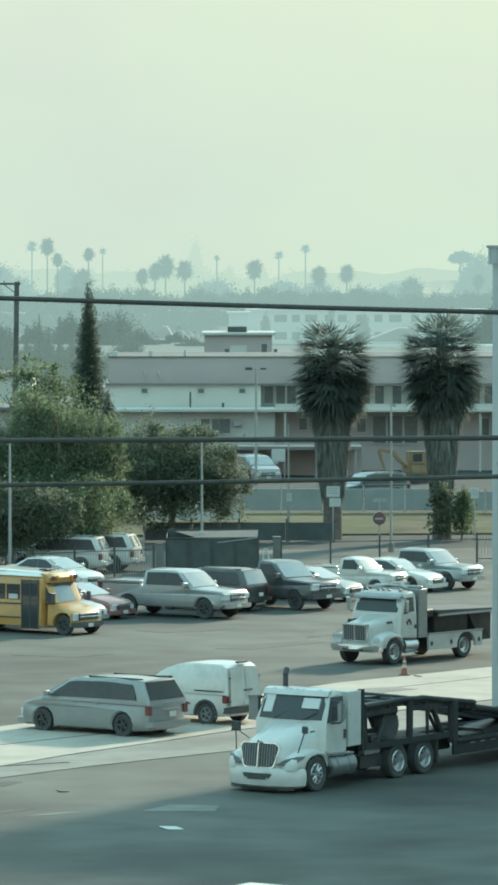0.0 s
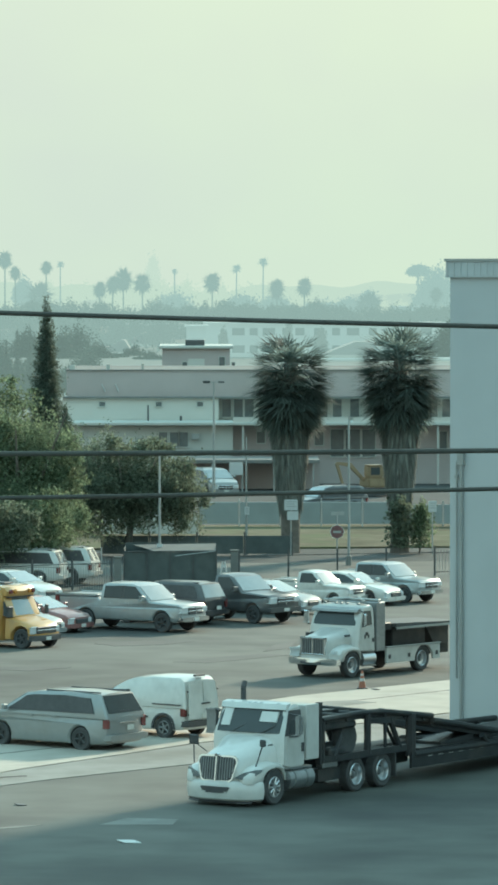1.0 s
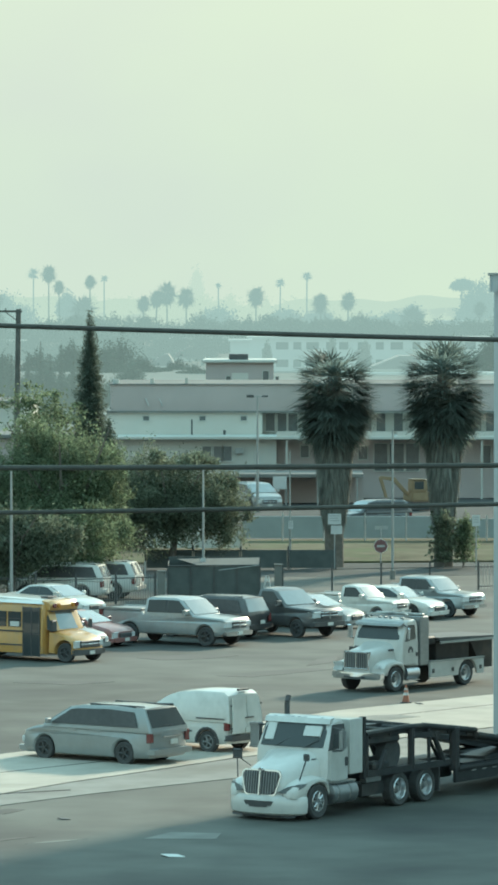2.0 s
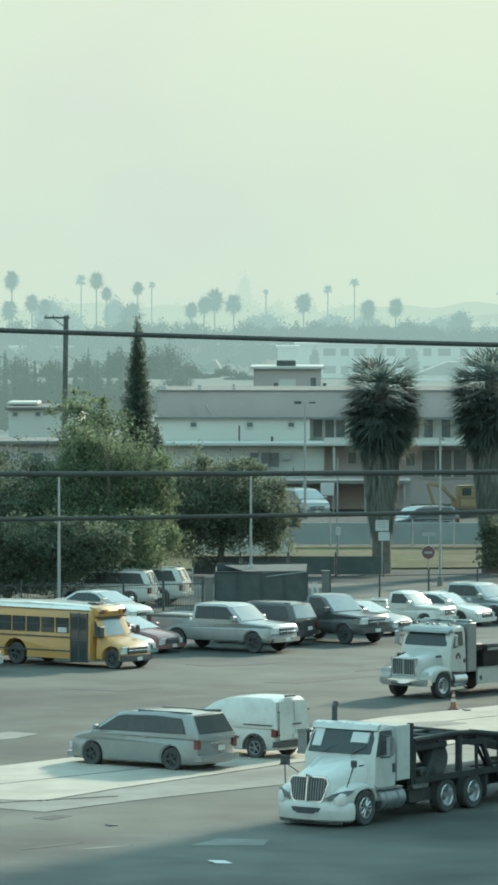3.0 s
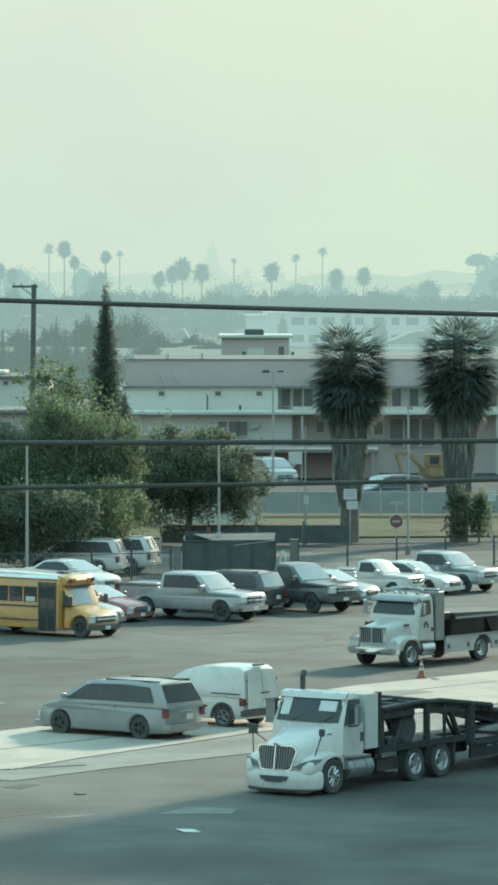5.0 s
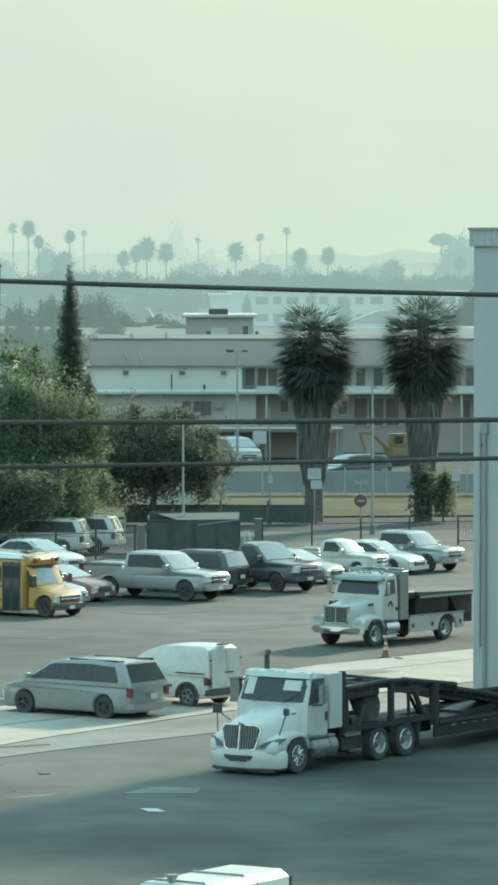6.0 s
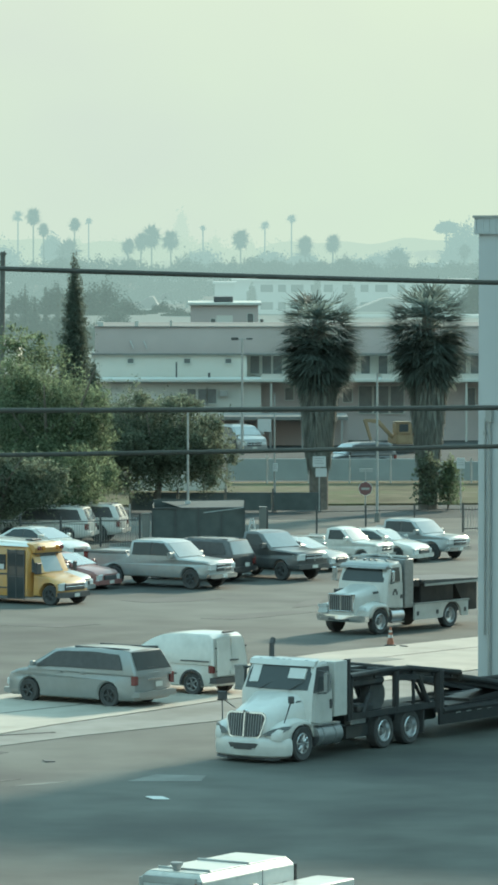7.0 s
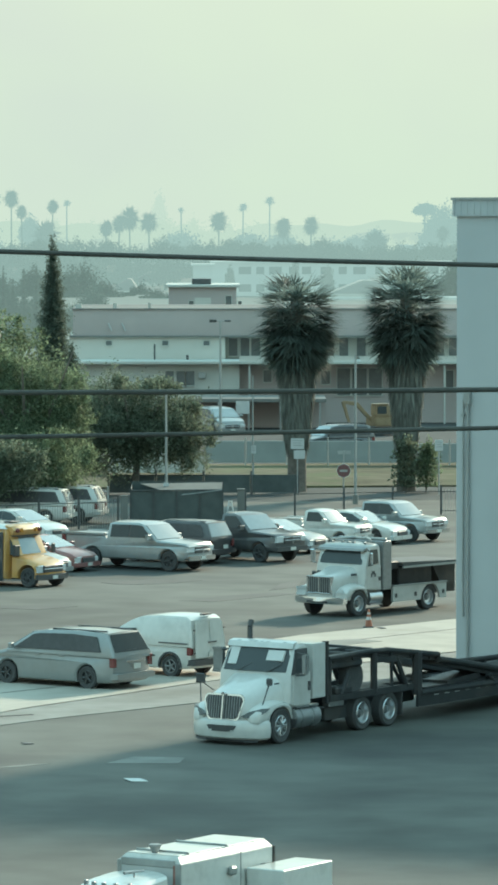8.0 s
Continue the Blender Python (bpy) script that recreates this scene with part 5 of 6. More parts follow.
def palm(label, x, y, height, seed, wide=2.6):
    """A fan palm: leaning fans round the top and a thick skirt of dead fronds on the trunk."""
    rng = random.Random(seed)
    o = thing("palm_tree", label, "palm tree", "street palms")
    bm = bmesh.new()
    rod(bm, (0, 0, -0.1), (0.05, 0, height * 0.55), 0.52, 0.42, 14)
    rod(bm, (0.05, 0, height * 0.55), (0.0, 0, height - 1.3), 0.42, 0.32, 12)
    part("trunk", bm, BARK, o)
    verts, faces = [], []
    dverts, dfaces = [], []

    def blade(vs, fs, a, b, w, side):
        i = len(vs)
        m = (a + b) / 2
        vs += [tuple(a - side * w * 0.3), tuple(m - side * w), tuple(b), tuple(m + side * w), ]
        fs.append((i, i + 1, i + 2, i + 3))

    for i in range(340):
        u = rng.random()
        top = Vector((0, 0, height - 2.0 - 2.4 * u))
        az = rng.uniform(0, 2 * math.pi)
        el = math.asin(rng.uniform(-0.85, 0.97 - 1.1 * u))
        crown = wide * (0.86 + 0.14 * math.sin(math.pi * u)) * (1.0 - 0.5 * max(0.0, u - 0.6))
        d = Vector((math.cos(az) * math.cos(el), math.sin(az) * math.cos(el), math.sin(el)))
        stem = top + d * crown * rng.uniform(0.42, 0.55)
        side0 = d.cross(Vector((0, 0, 1))).normalized()
        up = side0.cross(d).normalized()
        for k in range(13):
            t = math.radians(-72 + 144 * k / 12)
            ray = (d * math.cos(t) + side0 * math.sin(t)).normalized()
            ln = crown * rng.uniform(0.42, 0.58) * (0.75 + 0.25 * math.cos(t))
            tip = stem + ray * ln + Vector((0, 0, -0.3 * ln * rng.random()))
            blade(verts, faces, stem, tip, 0.05, ray.cross(up).normalized())
        blade(verts, faces, top, stem, 0.05, side0)
    for i in range(3400):
        k = rng.random() ** 0.8
        z = height - 4.2 - k * height * 0.42
        az = rng.uniform(0, 2 * math.pi)
        r0 = (1.0 - k) ** 0.9 * wide * 0.22 + 0.62
        r0 *= rng.uniform(0.75, 1.04)
        a = Vector((math.cos(az) * r0 * 0.85, math.sin(az) * r0 * 0.85, z + 0.5))
        b = Vector((math.cos(az + rng.uniform(-0.2, 0.2)) * r0, math.sin(az) * r0, z - rng.uniform(0.4, 1.1)))
        blade(dverts, dfaces, a, b, rng.uniform(0.03, 0.075), Vector((-math.sin(az), math.cos(az), 0)))
    tagged(raw("crown", verts, faces, FROND, o), kind="stuff")
    tagged(raw("skirt", dverts, dfaces, THATCH, o), "thick skirt of hanging dead fronds", kind="stuff")
    o.location = (x, y, 0)
    return o


palm("shaggy fan palm with a thick skirt, by the street", 4.35, 247, 11.85, 21, 2.85)
palm("shaggy fan palm with pale spiky top, by the street", 10.06, 247, 12.1, 22, 2.85)


def bush(label, x, y, blobs, count, size, material, seed):
    o = thing("bush", label, "bush")
    part("stem", rods(((0, 0, -0.1), (0.1, 0, 0.9), 0.05), ((0, 0, 0.2), (-0.3, 0.1, 1.0), 0.03)), BARK, o)
    leaf_cloud("foliage", blobs, count, size, material, o, seed, 0.1)
    o.location = (x, y, 0.1)
    return o


bush("pale green climbing shrub at a palm's foot", 11.04, 246, [(0, 0, 1.2, 0.7, 0.5, 1.2), (0.1, 0, 2.0, 0.5, 0.4, 0.7)], 2200, 0.09, LEAF, 31)
bush("dark ivy round the foot of a palm", 9.99, 245.4, [(0, 0, 1.0, 0.8, 0.4, 1.1), (0, 0, 2.2, 0.7, 0.4, 0.8)], 1800, 0.1, LEAF_DARK, 32)

# ---- the long apartment block across the street ----
def window_at(owner, x, y, z, w, h, glass=WINDOW_DARK, frame=STUCCO, t=0.07):
    """A recessed dark pane with a proud frame and sill, on a wall that faces the yard."""
    wd = part("window", boxes((x - w / 2, x + w / 2, y - 0.03, y + 0.05, z - h / 2, z + h / 2)), glass, owner)
    part("frame", boxes((x - w / 2 - t, x - w / 2, y - 0.09, y + 0.02, z - h / 2 - t, z + h / 2 + t), (x + w / 2, x + w / 2 + t, y - 0.09, y + 0.02, z - h / 2 - t, z + h / 2 + t), (x - w / 2, x + w / 2, y - 0.09, y + 0.02, z + h / 2, z + h / 2 + t) ), frame, wd)
    part("sill", boxes((x - w / 2 - t, x + w / 2 + t, y - 0.14, y + 0.02, z - h / 2 - t, z - h / 2)), frame, wd)
    return wd


def long_block():
    o = thing("apartment_building", "long low pale stucco apartment block with flat roofs", "building")
    a, b, c = 330.0, 334.0, 339.0
    part("lower_wall", boxes((-9.47, 1.81, a, a + 14, 0, 4.2)), STUCCO, o)
    part("recessed_wall", boxes((1.81, 25.89, a + 1.5, a + 14, 0, 4.2)), STUCCO_PINK, o)
    part("eave", boxes((-9.86, 25.89, a - 0.9, a + 14, 4.2, 4.42), bevel=0.03), STUCCO, o)
    part("upper_wall", boxes((-10.14, 0.83, b, b + 10, 4.42, 6.0)), STUCCO_WHITE, o)
    part("bay_wall", boxes((0.83, 26.20, b + 1.2, b + 10, 4.42, 6.0)), STUCCO, o)
    part("parapet", boxes((-9.89, 26.60, b + 0.6, c + 12, 6.0, 7.9)), STUCCO_PINK, o)
    part("parapet_cap", boxes((-9.97, 26.60, b + 0.5, c + 12.1, 7.9, 7.98)), ROOFING, o)
    part("overhang", boxes((-10.14, 26.20, b - 0.3, b + 1.4, 5.96, 6.08)), ROOFING, o)
    for ax0, ax1, z0, z1 in ((197, 208, 7.9, 8.3), (325, 330, 7.9, 8.4), (263, 270, 7.9, 8.35)):
        s = 334.6 / 8400
        part("roof_block", boxes(((ax0 - 441) * s, (ax1 - 441) * s, b + 1, b + 1.6, z0, z1)), STUCCO, o)
    for ax in (256, 356, 429):
        window_at(o, (ax - 441) * 334 / 8400, b, 5.55, 0.4, 0.3)
    part("vent_pipe", rods(((-4.12, 333, 4.4), (-4.12, 333, 5.5), 0.06)), IRON, o)
    part("vent_pipe", rods(((-1.82, 333, 4.4), (-1.82, 333, 4.75), 0.09)), IRON, o)
    for ax in (258, 282):
        x = (ax - 441) * 334.5 / 8400
        part("roof_pipe", rods(((x - 0.12, 334.5, 6.95), (x + 0.12, 334.5, 6.4), 0.05)), SIGN_WHITE, o)
    for ax in (476, 497, 516, 628, 647, 672, 703, 812, 842, 866, 900, 930, 980):
        window_at(o, (ax - 441) * 335.2 / 8400, b + 1.2, 5.25, 0.62, 1.25)
    for ax, w in ((365, 0.7), (382, 0.7), (400, 0.6)):
        window_at(o, (ax - 441) * 330 / 8400, a, 3.2, w, 1.0)
    for ax, w, z, h in ((537, 0.55, 3.3, 0.8), (672, 0.9, 2.9, 1.9), (700, 1.0, 2.9, 1.9), (728, 0.9, 2.9, 1.9), (860, 0.5, 3.0, 1.4), (905, 1.2, 2.9, 1.8), (640, 0.6, 3.2, 0.9)):
        window_at(o, (ax - 441) * 331.5 / 8400, a + 1.5, z, w, h)
    part("air_conditioner", boxes((-1.06, -0.51, 329.6, 330, 3.2, 3.6), bevel=0.03), GALV, o)
    for ax in (505, 560, 692, 760, 850):
        x = (ax - 441) * 330 / 8400
        part("balcony_post", boxes((x - 0.06, x + 0.06, a - 0.7, a - 0.58, 0, 4.2)), STUCCO, o)
    for ax0, ax1 in ((487, 560), (630, 690), (700, 760), (800, 880)):
        s = 330 / 8400
        part("balcony_rail", boxes(((ax0 - 441) * s, (ax1 - 441) * s, a - 0.8, a - 0.74, 4.42, 4.75)), STUCCO_WHITE, o)
    return o


long_block()


def carport():
    o = thing("carport", "dark low carport with a pale end panel", "carport")
    part("roof", boxes((-1.88, 7.63, 320, 326, 1.9, 2.15), bevel=0.02), ROOFING, o)
    part("back", boxes((-1.90, 7.72, 323.5, 323.7, 0, 1.9)), STUCCO_PINK, o)
    part("end_panel", boxes((1.52, 2.43, 319.4, 319.5, 1.15, 2.0)), SIGN_WHITE, o)
    for ax in (400, 450, 482, 504, 560, 630):
        x = (ax - 441) * 320 / 8400
        part("post", boxes((x - 0.05, x + 0.05, 319.5, 319.6, 0, 1.9)), GALV, o)
    return o


carport()


def plain_house(label, ax0, ax1, atop, d, depth, wall_mat, roof_mat, roof_h=0.25, windows=()):
    s = d / 8400
    o = thing("house", label, "house")
    x0, x1, z = (ax0 - 441) * s, (ax1 - 441) * s, 14 - (atop - 480) * s
    part("wall", boxes((x0, x1, d, d + depth, 0, z)), wall_mat, o)
    part("roof", boxes((x0 - 0.3, x1 + 0.3, d - 0.4, d + depth + 0.3, z, z + roof_h), bevel=0.04), roof_mat, o)
    for ax, ay, w, h in windows:
        window_at(o, (ax - 441) * s, d, 14 - (ay - 480) * s, w * s, h * s, t=0.06)
    return o


plain_house("flat-roofed shed with a pale roof edge behind the trees", -260, 120, 728, 305, 8, STUCCO_PINK, ROOFING, windows=((-80, 750, 20, 14), (-20, 750, 20, 14)))
plain_house("low pale building beyond the trees", -72, 54, 666, 430, 14, STUCCO_WHITE, ROOFING, windows=((-60, 674, 8, 6), (-20, 674, 8, 6), (30, 674, 8, 6)))
plain_house("pale raised roof block on the low building", -68, -26, 657, 434, 6, STUCCO_WHITE, STUCCO_WHITE)
tower = plain_house("pinkish two-storey block behind the apartments", 362, 482, 594, 420, 12, STUCCO_PINK, STUCCO, windows=((468, 620, 10, 22), (402, 625, 8, 14), (488, 624, 5, 10)))
part("pale_panel", boxes((-1.65, -0.20, 419.92, 419.97, 6.40, 7.40)), STUCCO_WHITE, tower)
part("roof_hut", boxes((-1.90, -0.20, 421, 424, 8.25, 9.05), bevel=0.05), IRON, tower)

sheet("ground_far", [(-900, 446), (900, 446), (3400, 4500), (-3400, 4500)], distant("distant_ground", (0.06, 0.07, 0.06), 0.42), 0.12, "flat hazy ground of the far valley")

# ---- the hazy distance, 520 m and more away, haze put into the materials' emission ----
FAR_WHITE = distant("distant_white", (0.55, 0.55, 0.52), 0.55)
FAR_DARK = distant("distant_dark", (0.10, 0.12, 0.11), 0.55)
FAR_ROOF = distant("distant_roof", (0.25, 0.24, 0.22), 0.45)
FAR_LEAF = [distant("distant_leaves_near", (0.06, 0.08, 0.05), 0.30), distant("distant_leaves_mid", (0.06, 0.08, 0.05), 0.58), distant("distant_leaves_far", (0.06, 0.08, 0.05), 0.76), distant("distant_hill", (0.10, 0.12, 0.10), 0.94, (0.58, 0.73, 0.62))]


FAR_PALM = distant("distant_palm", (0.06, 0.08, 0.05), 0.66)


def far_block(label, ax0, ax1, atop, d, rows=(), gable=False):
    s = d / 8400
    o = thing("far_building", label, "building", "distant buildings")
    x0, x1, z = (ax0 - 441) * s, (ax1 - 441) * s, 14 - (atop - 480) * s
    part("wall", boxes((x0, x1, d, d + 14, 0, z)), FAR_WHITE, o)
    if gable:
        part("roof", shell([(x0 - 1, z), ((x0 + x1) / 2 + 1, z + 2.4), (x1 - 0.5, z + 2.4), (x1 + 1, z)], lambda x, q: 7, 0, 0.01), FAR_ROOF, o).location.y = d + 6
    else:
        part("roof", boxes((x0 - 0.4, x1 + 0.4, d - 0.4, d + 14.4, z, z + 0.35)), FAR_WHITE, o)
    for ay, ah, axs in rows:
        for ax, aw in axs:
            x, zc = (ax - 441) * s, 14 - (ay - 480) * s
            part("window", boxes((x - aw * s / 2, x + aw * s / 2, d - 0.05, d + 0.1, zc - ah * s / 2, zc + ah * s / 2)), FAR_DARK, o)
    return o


WIN = [(497, 22), (524, 14), (551, 22), (582, 14), (606, 16), (640, 18), (670, 14), (700, 22), (735, 14), (765, 22), (800, 14), (830, 20)]
far_block("long white three-storey apartment house in the haze", 438, 862, 551, 900, ((564, 13, WIN), (595, 13, WIN)))
far_block("white rooftop block of the hazy apartment house", 405, 440, 556, 880)
far_block("pale gabled house in the haze", 655, 735, 605, 860, ((618, 7, ((690, 8), (712, 8))),), True)
far_block("low hazy pale roofs among trees", 645, 880, 615, 855)
far_block("hazy flat building on the skyline", 775, 832, 521, 1500, ((528, 4, ((790, 8), (815, 8))),))
far_block("pale hazy house among far trees", 260, 300, 600, 950, (), True)
far_block("pale hazy house behind the trees", 300, 345, 585, 1050, (), True)
far_block("pale flat roofs in the haze", 300, 420, 552, 1300)
far_block("pale hazy roofs beyond the cypress row", -150, 40, 556, 1300)
far_block("pale hazy house in the valley", 470, 512, 528, 1500)


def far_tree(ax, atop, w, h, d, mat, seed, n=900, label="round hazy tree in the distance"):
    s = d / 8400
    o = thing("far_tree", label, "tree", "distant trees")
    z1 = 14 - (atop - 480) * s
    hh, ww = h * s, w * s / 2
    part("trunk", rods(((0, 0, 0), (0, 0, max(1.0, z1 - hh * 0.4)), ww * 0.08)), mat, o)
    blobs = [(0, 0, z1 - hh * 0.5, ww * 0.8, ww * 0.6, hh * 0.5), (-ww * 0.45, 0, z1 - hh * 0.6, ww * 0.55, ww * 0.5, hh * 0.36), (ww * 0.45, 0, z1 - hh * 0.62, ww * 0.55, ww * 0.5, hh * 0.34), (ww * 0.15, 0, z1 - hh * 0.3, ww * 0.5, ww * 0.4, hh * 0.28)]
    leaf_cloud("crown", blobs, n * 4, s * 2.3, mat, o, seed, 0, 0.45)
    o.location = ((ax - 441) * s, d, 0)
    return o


far_rng = random.Random(77)
# near hazy groves between the blocks
for ax, yt, w, h in ((205, 552, 95, 95), (245, 585, 70, 62), (180, 565, 60, 90), (310, 592, 60, 45), (340, 600, 60, 50), (120, 560, 70, 80), (60, 575, 70, 70), (0, 580, 70, 70), (-60, 575, 80, 80), (-110, 560, 60, 90), (270, 605, 60, 40), (610, 560, 40, 60), (870, 545, 80, 80), (930, 540, 80, 90)):
    far_tree(ax, yt, w, h, 870 + far_rng.random() * 60, FAR_LEAF[0], int(ax) + 500, 1500)
for i in range(17):
    d = 520
    cypress("narrow hazy cypress in a distant row", (-165 + i * 18 + far_rng.uniform(-5, 5) - 441) * d / 8400, d, 14 - (556 + 26 * far_rng.random() - 480) * d / 8400, 0.5, FAR_LEAF[0], 6000, 900 + i, "far_cypress", 0.10, "distant cypress row")
# groves in the middle distance, behind the yard's own trees
for i in range(22):
    ax = -170 + i * 19 + far_rng.uniform(-8, 8)
    far_tree(ax, 598 + 34 * far_rng.random(), 46 + 40 * far_rng.random(), 60 + 30 * far_rng.random(), 560 + 120 * far_rng.random(), FAR_LEAF[0], 2300 + i, 1300, "hazy green tree in a distant grove")
# the tree line under the skyline
for i in range(46):
    ax = -160 + i * 24 + far_rng.uniform(-9, 9)
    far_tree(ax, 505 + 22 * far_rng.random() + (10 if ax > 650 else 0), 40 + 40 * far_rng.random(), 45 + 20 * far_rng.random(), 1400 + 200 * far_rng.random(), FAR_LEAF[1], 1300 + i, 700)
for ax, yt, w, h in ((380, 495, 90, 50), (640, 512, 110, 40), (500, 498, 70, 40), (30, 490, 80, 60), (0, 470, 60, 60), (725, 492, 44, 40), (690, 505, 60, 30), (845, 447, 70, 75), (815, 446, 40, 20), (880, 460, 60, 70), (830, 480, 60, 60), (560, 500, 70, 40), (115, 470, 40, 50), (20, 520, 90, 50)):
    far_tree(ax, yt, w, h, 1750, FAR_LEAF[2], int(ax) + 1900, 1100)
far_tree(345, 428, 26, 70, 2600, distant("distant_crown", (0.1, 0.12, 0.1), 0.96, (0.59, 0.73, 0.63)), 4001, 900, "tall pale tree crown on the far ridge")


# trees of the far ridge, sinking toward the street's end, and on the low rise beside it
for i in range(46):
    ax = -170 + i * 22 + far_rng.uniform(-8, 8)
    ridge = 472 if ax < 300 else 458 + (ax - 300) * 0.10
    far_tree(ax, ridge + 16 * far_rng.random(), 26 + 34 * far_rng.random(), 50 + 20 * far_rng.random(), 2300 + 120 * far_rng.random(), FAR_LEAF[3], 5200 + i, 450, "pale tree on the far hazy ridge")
# groves that fill the valley floor between the blocks and the skyline
for i in range(40):
    ax = -170 + i * 16 + far_rng.uniform(-7, 7)
    far_tree(ax, 536 + 48 * far_rng.random(), 44 + 44 * far_rng.random(), 44 + 22 * far_rng.random(), 960 + 260 * far_rng.random(), FAR_LEAF[1], 7200 + i, 800, "hazy round tree in the valley")
for i in range(20):
    ax = 430 + i * 24 + far_rng.uniform(-8, 8)
    far_tree(ax, 512 + 14 * far_rng.random(), 36 + 40 * far_rng.random(), 34 + 14 * far_rng.random(), 1000 + 150 * far_rng.random(), FAR_LEAF[1], 7400 + i, 600, "hazy round tree behind the white apartments")
# trees before the long hazy apartment house
for ax, yt, w, h in ((585, 545, 18, 75), (643, 558, 26, 60), (470, 560, 16, 40), (812, 556, 30, 60)):
    far_tree(ax, yt, w, h, 872, FAR_LEAF[1], int(ax) + 6100, 900)


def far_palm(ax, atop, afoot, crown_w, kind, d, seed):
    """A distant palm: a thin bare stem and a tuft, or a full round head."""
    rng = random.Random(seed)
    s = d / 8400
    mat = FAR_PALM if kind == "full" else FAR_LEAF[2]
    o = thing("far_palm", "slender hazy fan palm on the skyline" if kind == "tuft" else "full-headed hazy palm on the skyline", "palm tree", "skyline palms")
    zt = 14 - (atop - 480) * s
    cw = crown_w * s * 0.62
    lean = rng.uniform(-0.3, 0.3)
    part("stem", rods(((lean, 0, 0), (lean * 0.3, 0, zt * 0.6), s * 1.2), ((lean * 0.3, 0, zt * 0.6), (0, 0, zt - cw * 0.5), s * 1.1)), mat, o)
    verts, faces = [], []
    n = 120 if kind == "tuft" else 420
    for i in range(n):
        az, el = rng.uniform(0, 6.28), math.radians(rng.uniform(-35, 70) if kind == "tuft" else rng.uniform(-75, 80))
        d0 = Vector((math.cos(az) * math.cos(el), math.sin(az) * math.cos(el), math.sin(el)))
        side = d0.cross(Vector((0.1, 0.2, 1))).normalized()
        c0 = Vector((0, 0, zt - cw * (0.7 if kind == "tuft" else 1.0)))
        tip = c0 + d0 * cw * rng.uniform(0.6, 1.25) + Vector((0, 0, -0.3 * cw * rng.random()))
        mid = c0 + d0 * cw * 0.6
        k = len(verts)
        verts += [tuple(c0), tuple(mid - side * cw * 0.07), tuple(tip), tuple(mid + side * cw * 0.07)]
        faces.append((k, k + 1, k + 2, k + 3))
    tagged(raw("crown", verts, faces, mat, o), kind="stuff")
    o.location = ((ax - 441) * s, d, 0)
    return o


for i, (ax, yt, cw, kind) in enumerate(((57, 428, 22, "tuft"), (84, 420, 26, "full"), (102, 447, 20, "full"), (157, 438, 20, "full"), (182, 440, 14, "tuft"), (145, 474, 46, "full"), (252, 474, 24, "full"), (275, 464, 26, "full"), (293, 450, 34, "full"), (327, 459, 30, "full"), (384, 453, 12, "tuft"), (451, 457, 30, "full"), (494, 446, 18, "tuft"), (541, 434, 18, "tuft"), (565, 469, 29, "full"), (614, 467, 27, "full"), (847, 484, 22, "full"), (728, 490, 46, "full"), (-66, 418, 28, "full"), (-70, 470, 30, "full"), (-30, 460, 26, "full"), (-8, 468, 24, "full"))):
    far_palm(ax, yt, 530, cw, kind, 1650 + (i % 5) * 20, 60 + i)

# pale hills, drawn from the sums of a few waves
def hills(d, base, mat, label, waves):
    s = d / 8400
    xs = [(-600 + i * 20) for i in range(105)]
    tops = [14 - (base - sum(a * math.sin(ax / w + p) for a, w, p in waves) - 480) * s for ax in xs]
    verts = [((ax - 441) * s, d, -2) for ax in xs] + [((ax - 441) * s, d, z) for ax, z in zip(xs, tops)] + [((ax - 441) * s, d + 400, z - 12) for ax, z in zip(xs, tops)]
    n = len(xs)
    faces = [(i, i + 1, n + i + 1, n + i) for i in range(n - 1)] + [(n + i, n + i + 1, 2 * n + i + 1, 2 * n + i) for i in range(n - 1)]
    return tagged(raw("backdrop_hills", verts, faces, mat), label, "hills", kind="structure")


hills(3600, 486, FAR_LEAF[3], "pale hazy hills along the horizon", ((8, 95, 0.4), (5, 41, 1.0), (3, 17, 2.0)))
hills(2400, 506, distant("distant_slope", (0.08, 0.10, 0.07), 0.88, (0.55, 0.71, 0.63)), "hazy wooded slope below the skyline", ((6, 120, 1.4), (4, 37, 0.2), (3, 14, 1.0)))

# ---- street furniture, fences, wires ----
def lamp_post(label, x, y, z, r=0.07, heads=2, mat=GALV, arm=0.55):
    o = thing("street_lamp", label, "street lamp")
    part("pole", rods(((0, 0, 0), (0, 0, z), r, r * 0.6), n=10), mat, o)
    part("base", rods(((0, 0, 0), (0, 0, 0.45), r * 1.9), n=10), CONCRETE_GREY, o)
    if heads:
        a = part("arm", rods(((-arm if heads > 1 else 0, 0, z - 0.04), (arm, 0, z - 0.04), 0.03)), mat, o)
    for s in ((1, -1) if heads > 1 else (1,) if heads else ()):
        part("lamp_head", boxes((s * arm * 0.5, s * arm * 1.25, -0.13, 0.13, z - 0.08, z + 0.03), bevel=0.03), IRON, o)
    o.location = (x, y, 0)
    return o


lamp_post("grey double-headed car park lamp", 0.46, 309, 7.65, 0.10, 2)
lamp_post("slim grey lamp pole at the yard fence", -2.20, 221, 6.25, 0.075, 0)
fence_pole = scene.objects["street_lamp.001"]
part("plate", boxes((-0.13, 0.13, -0.1, -0.08, 1.62, 1.9)), SIGN_WHITE, fence_pole)
lamp_post("slim pale pole against the broad tree", -10.80, 214, 6.2, 0.085, 0)
lamp_post("slim grey pole beside the stop sign", 7.08, 236, 7.45, 0.075, 0)
lamp_post("thin grey pole by the street", 2.04, 245, 6.1, 0.06, 0)


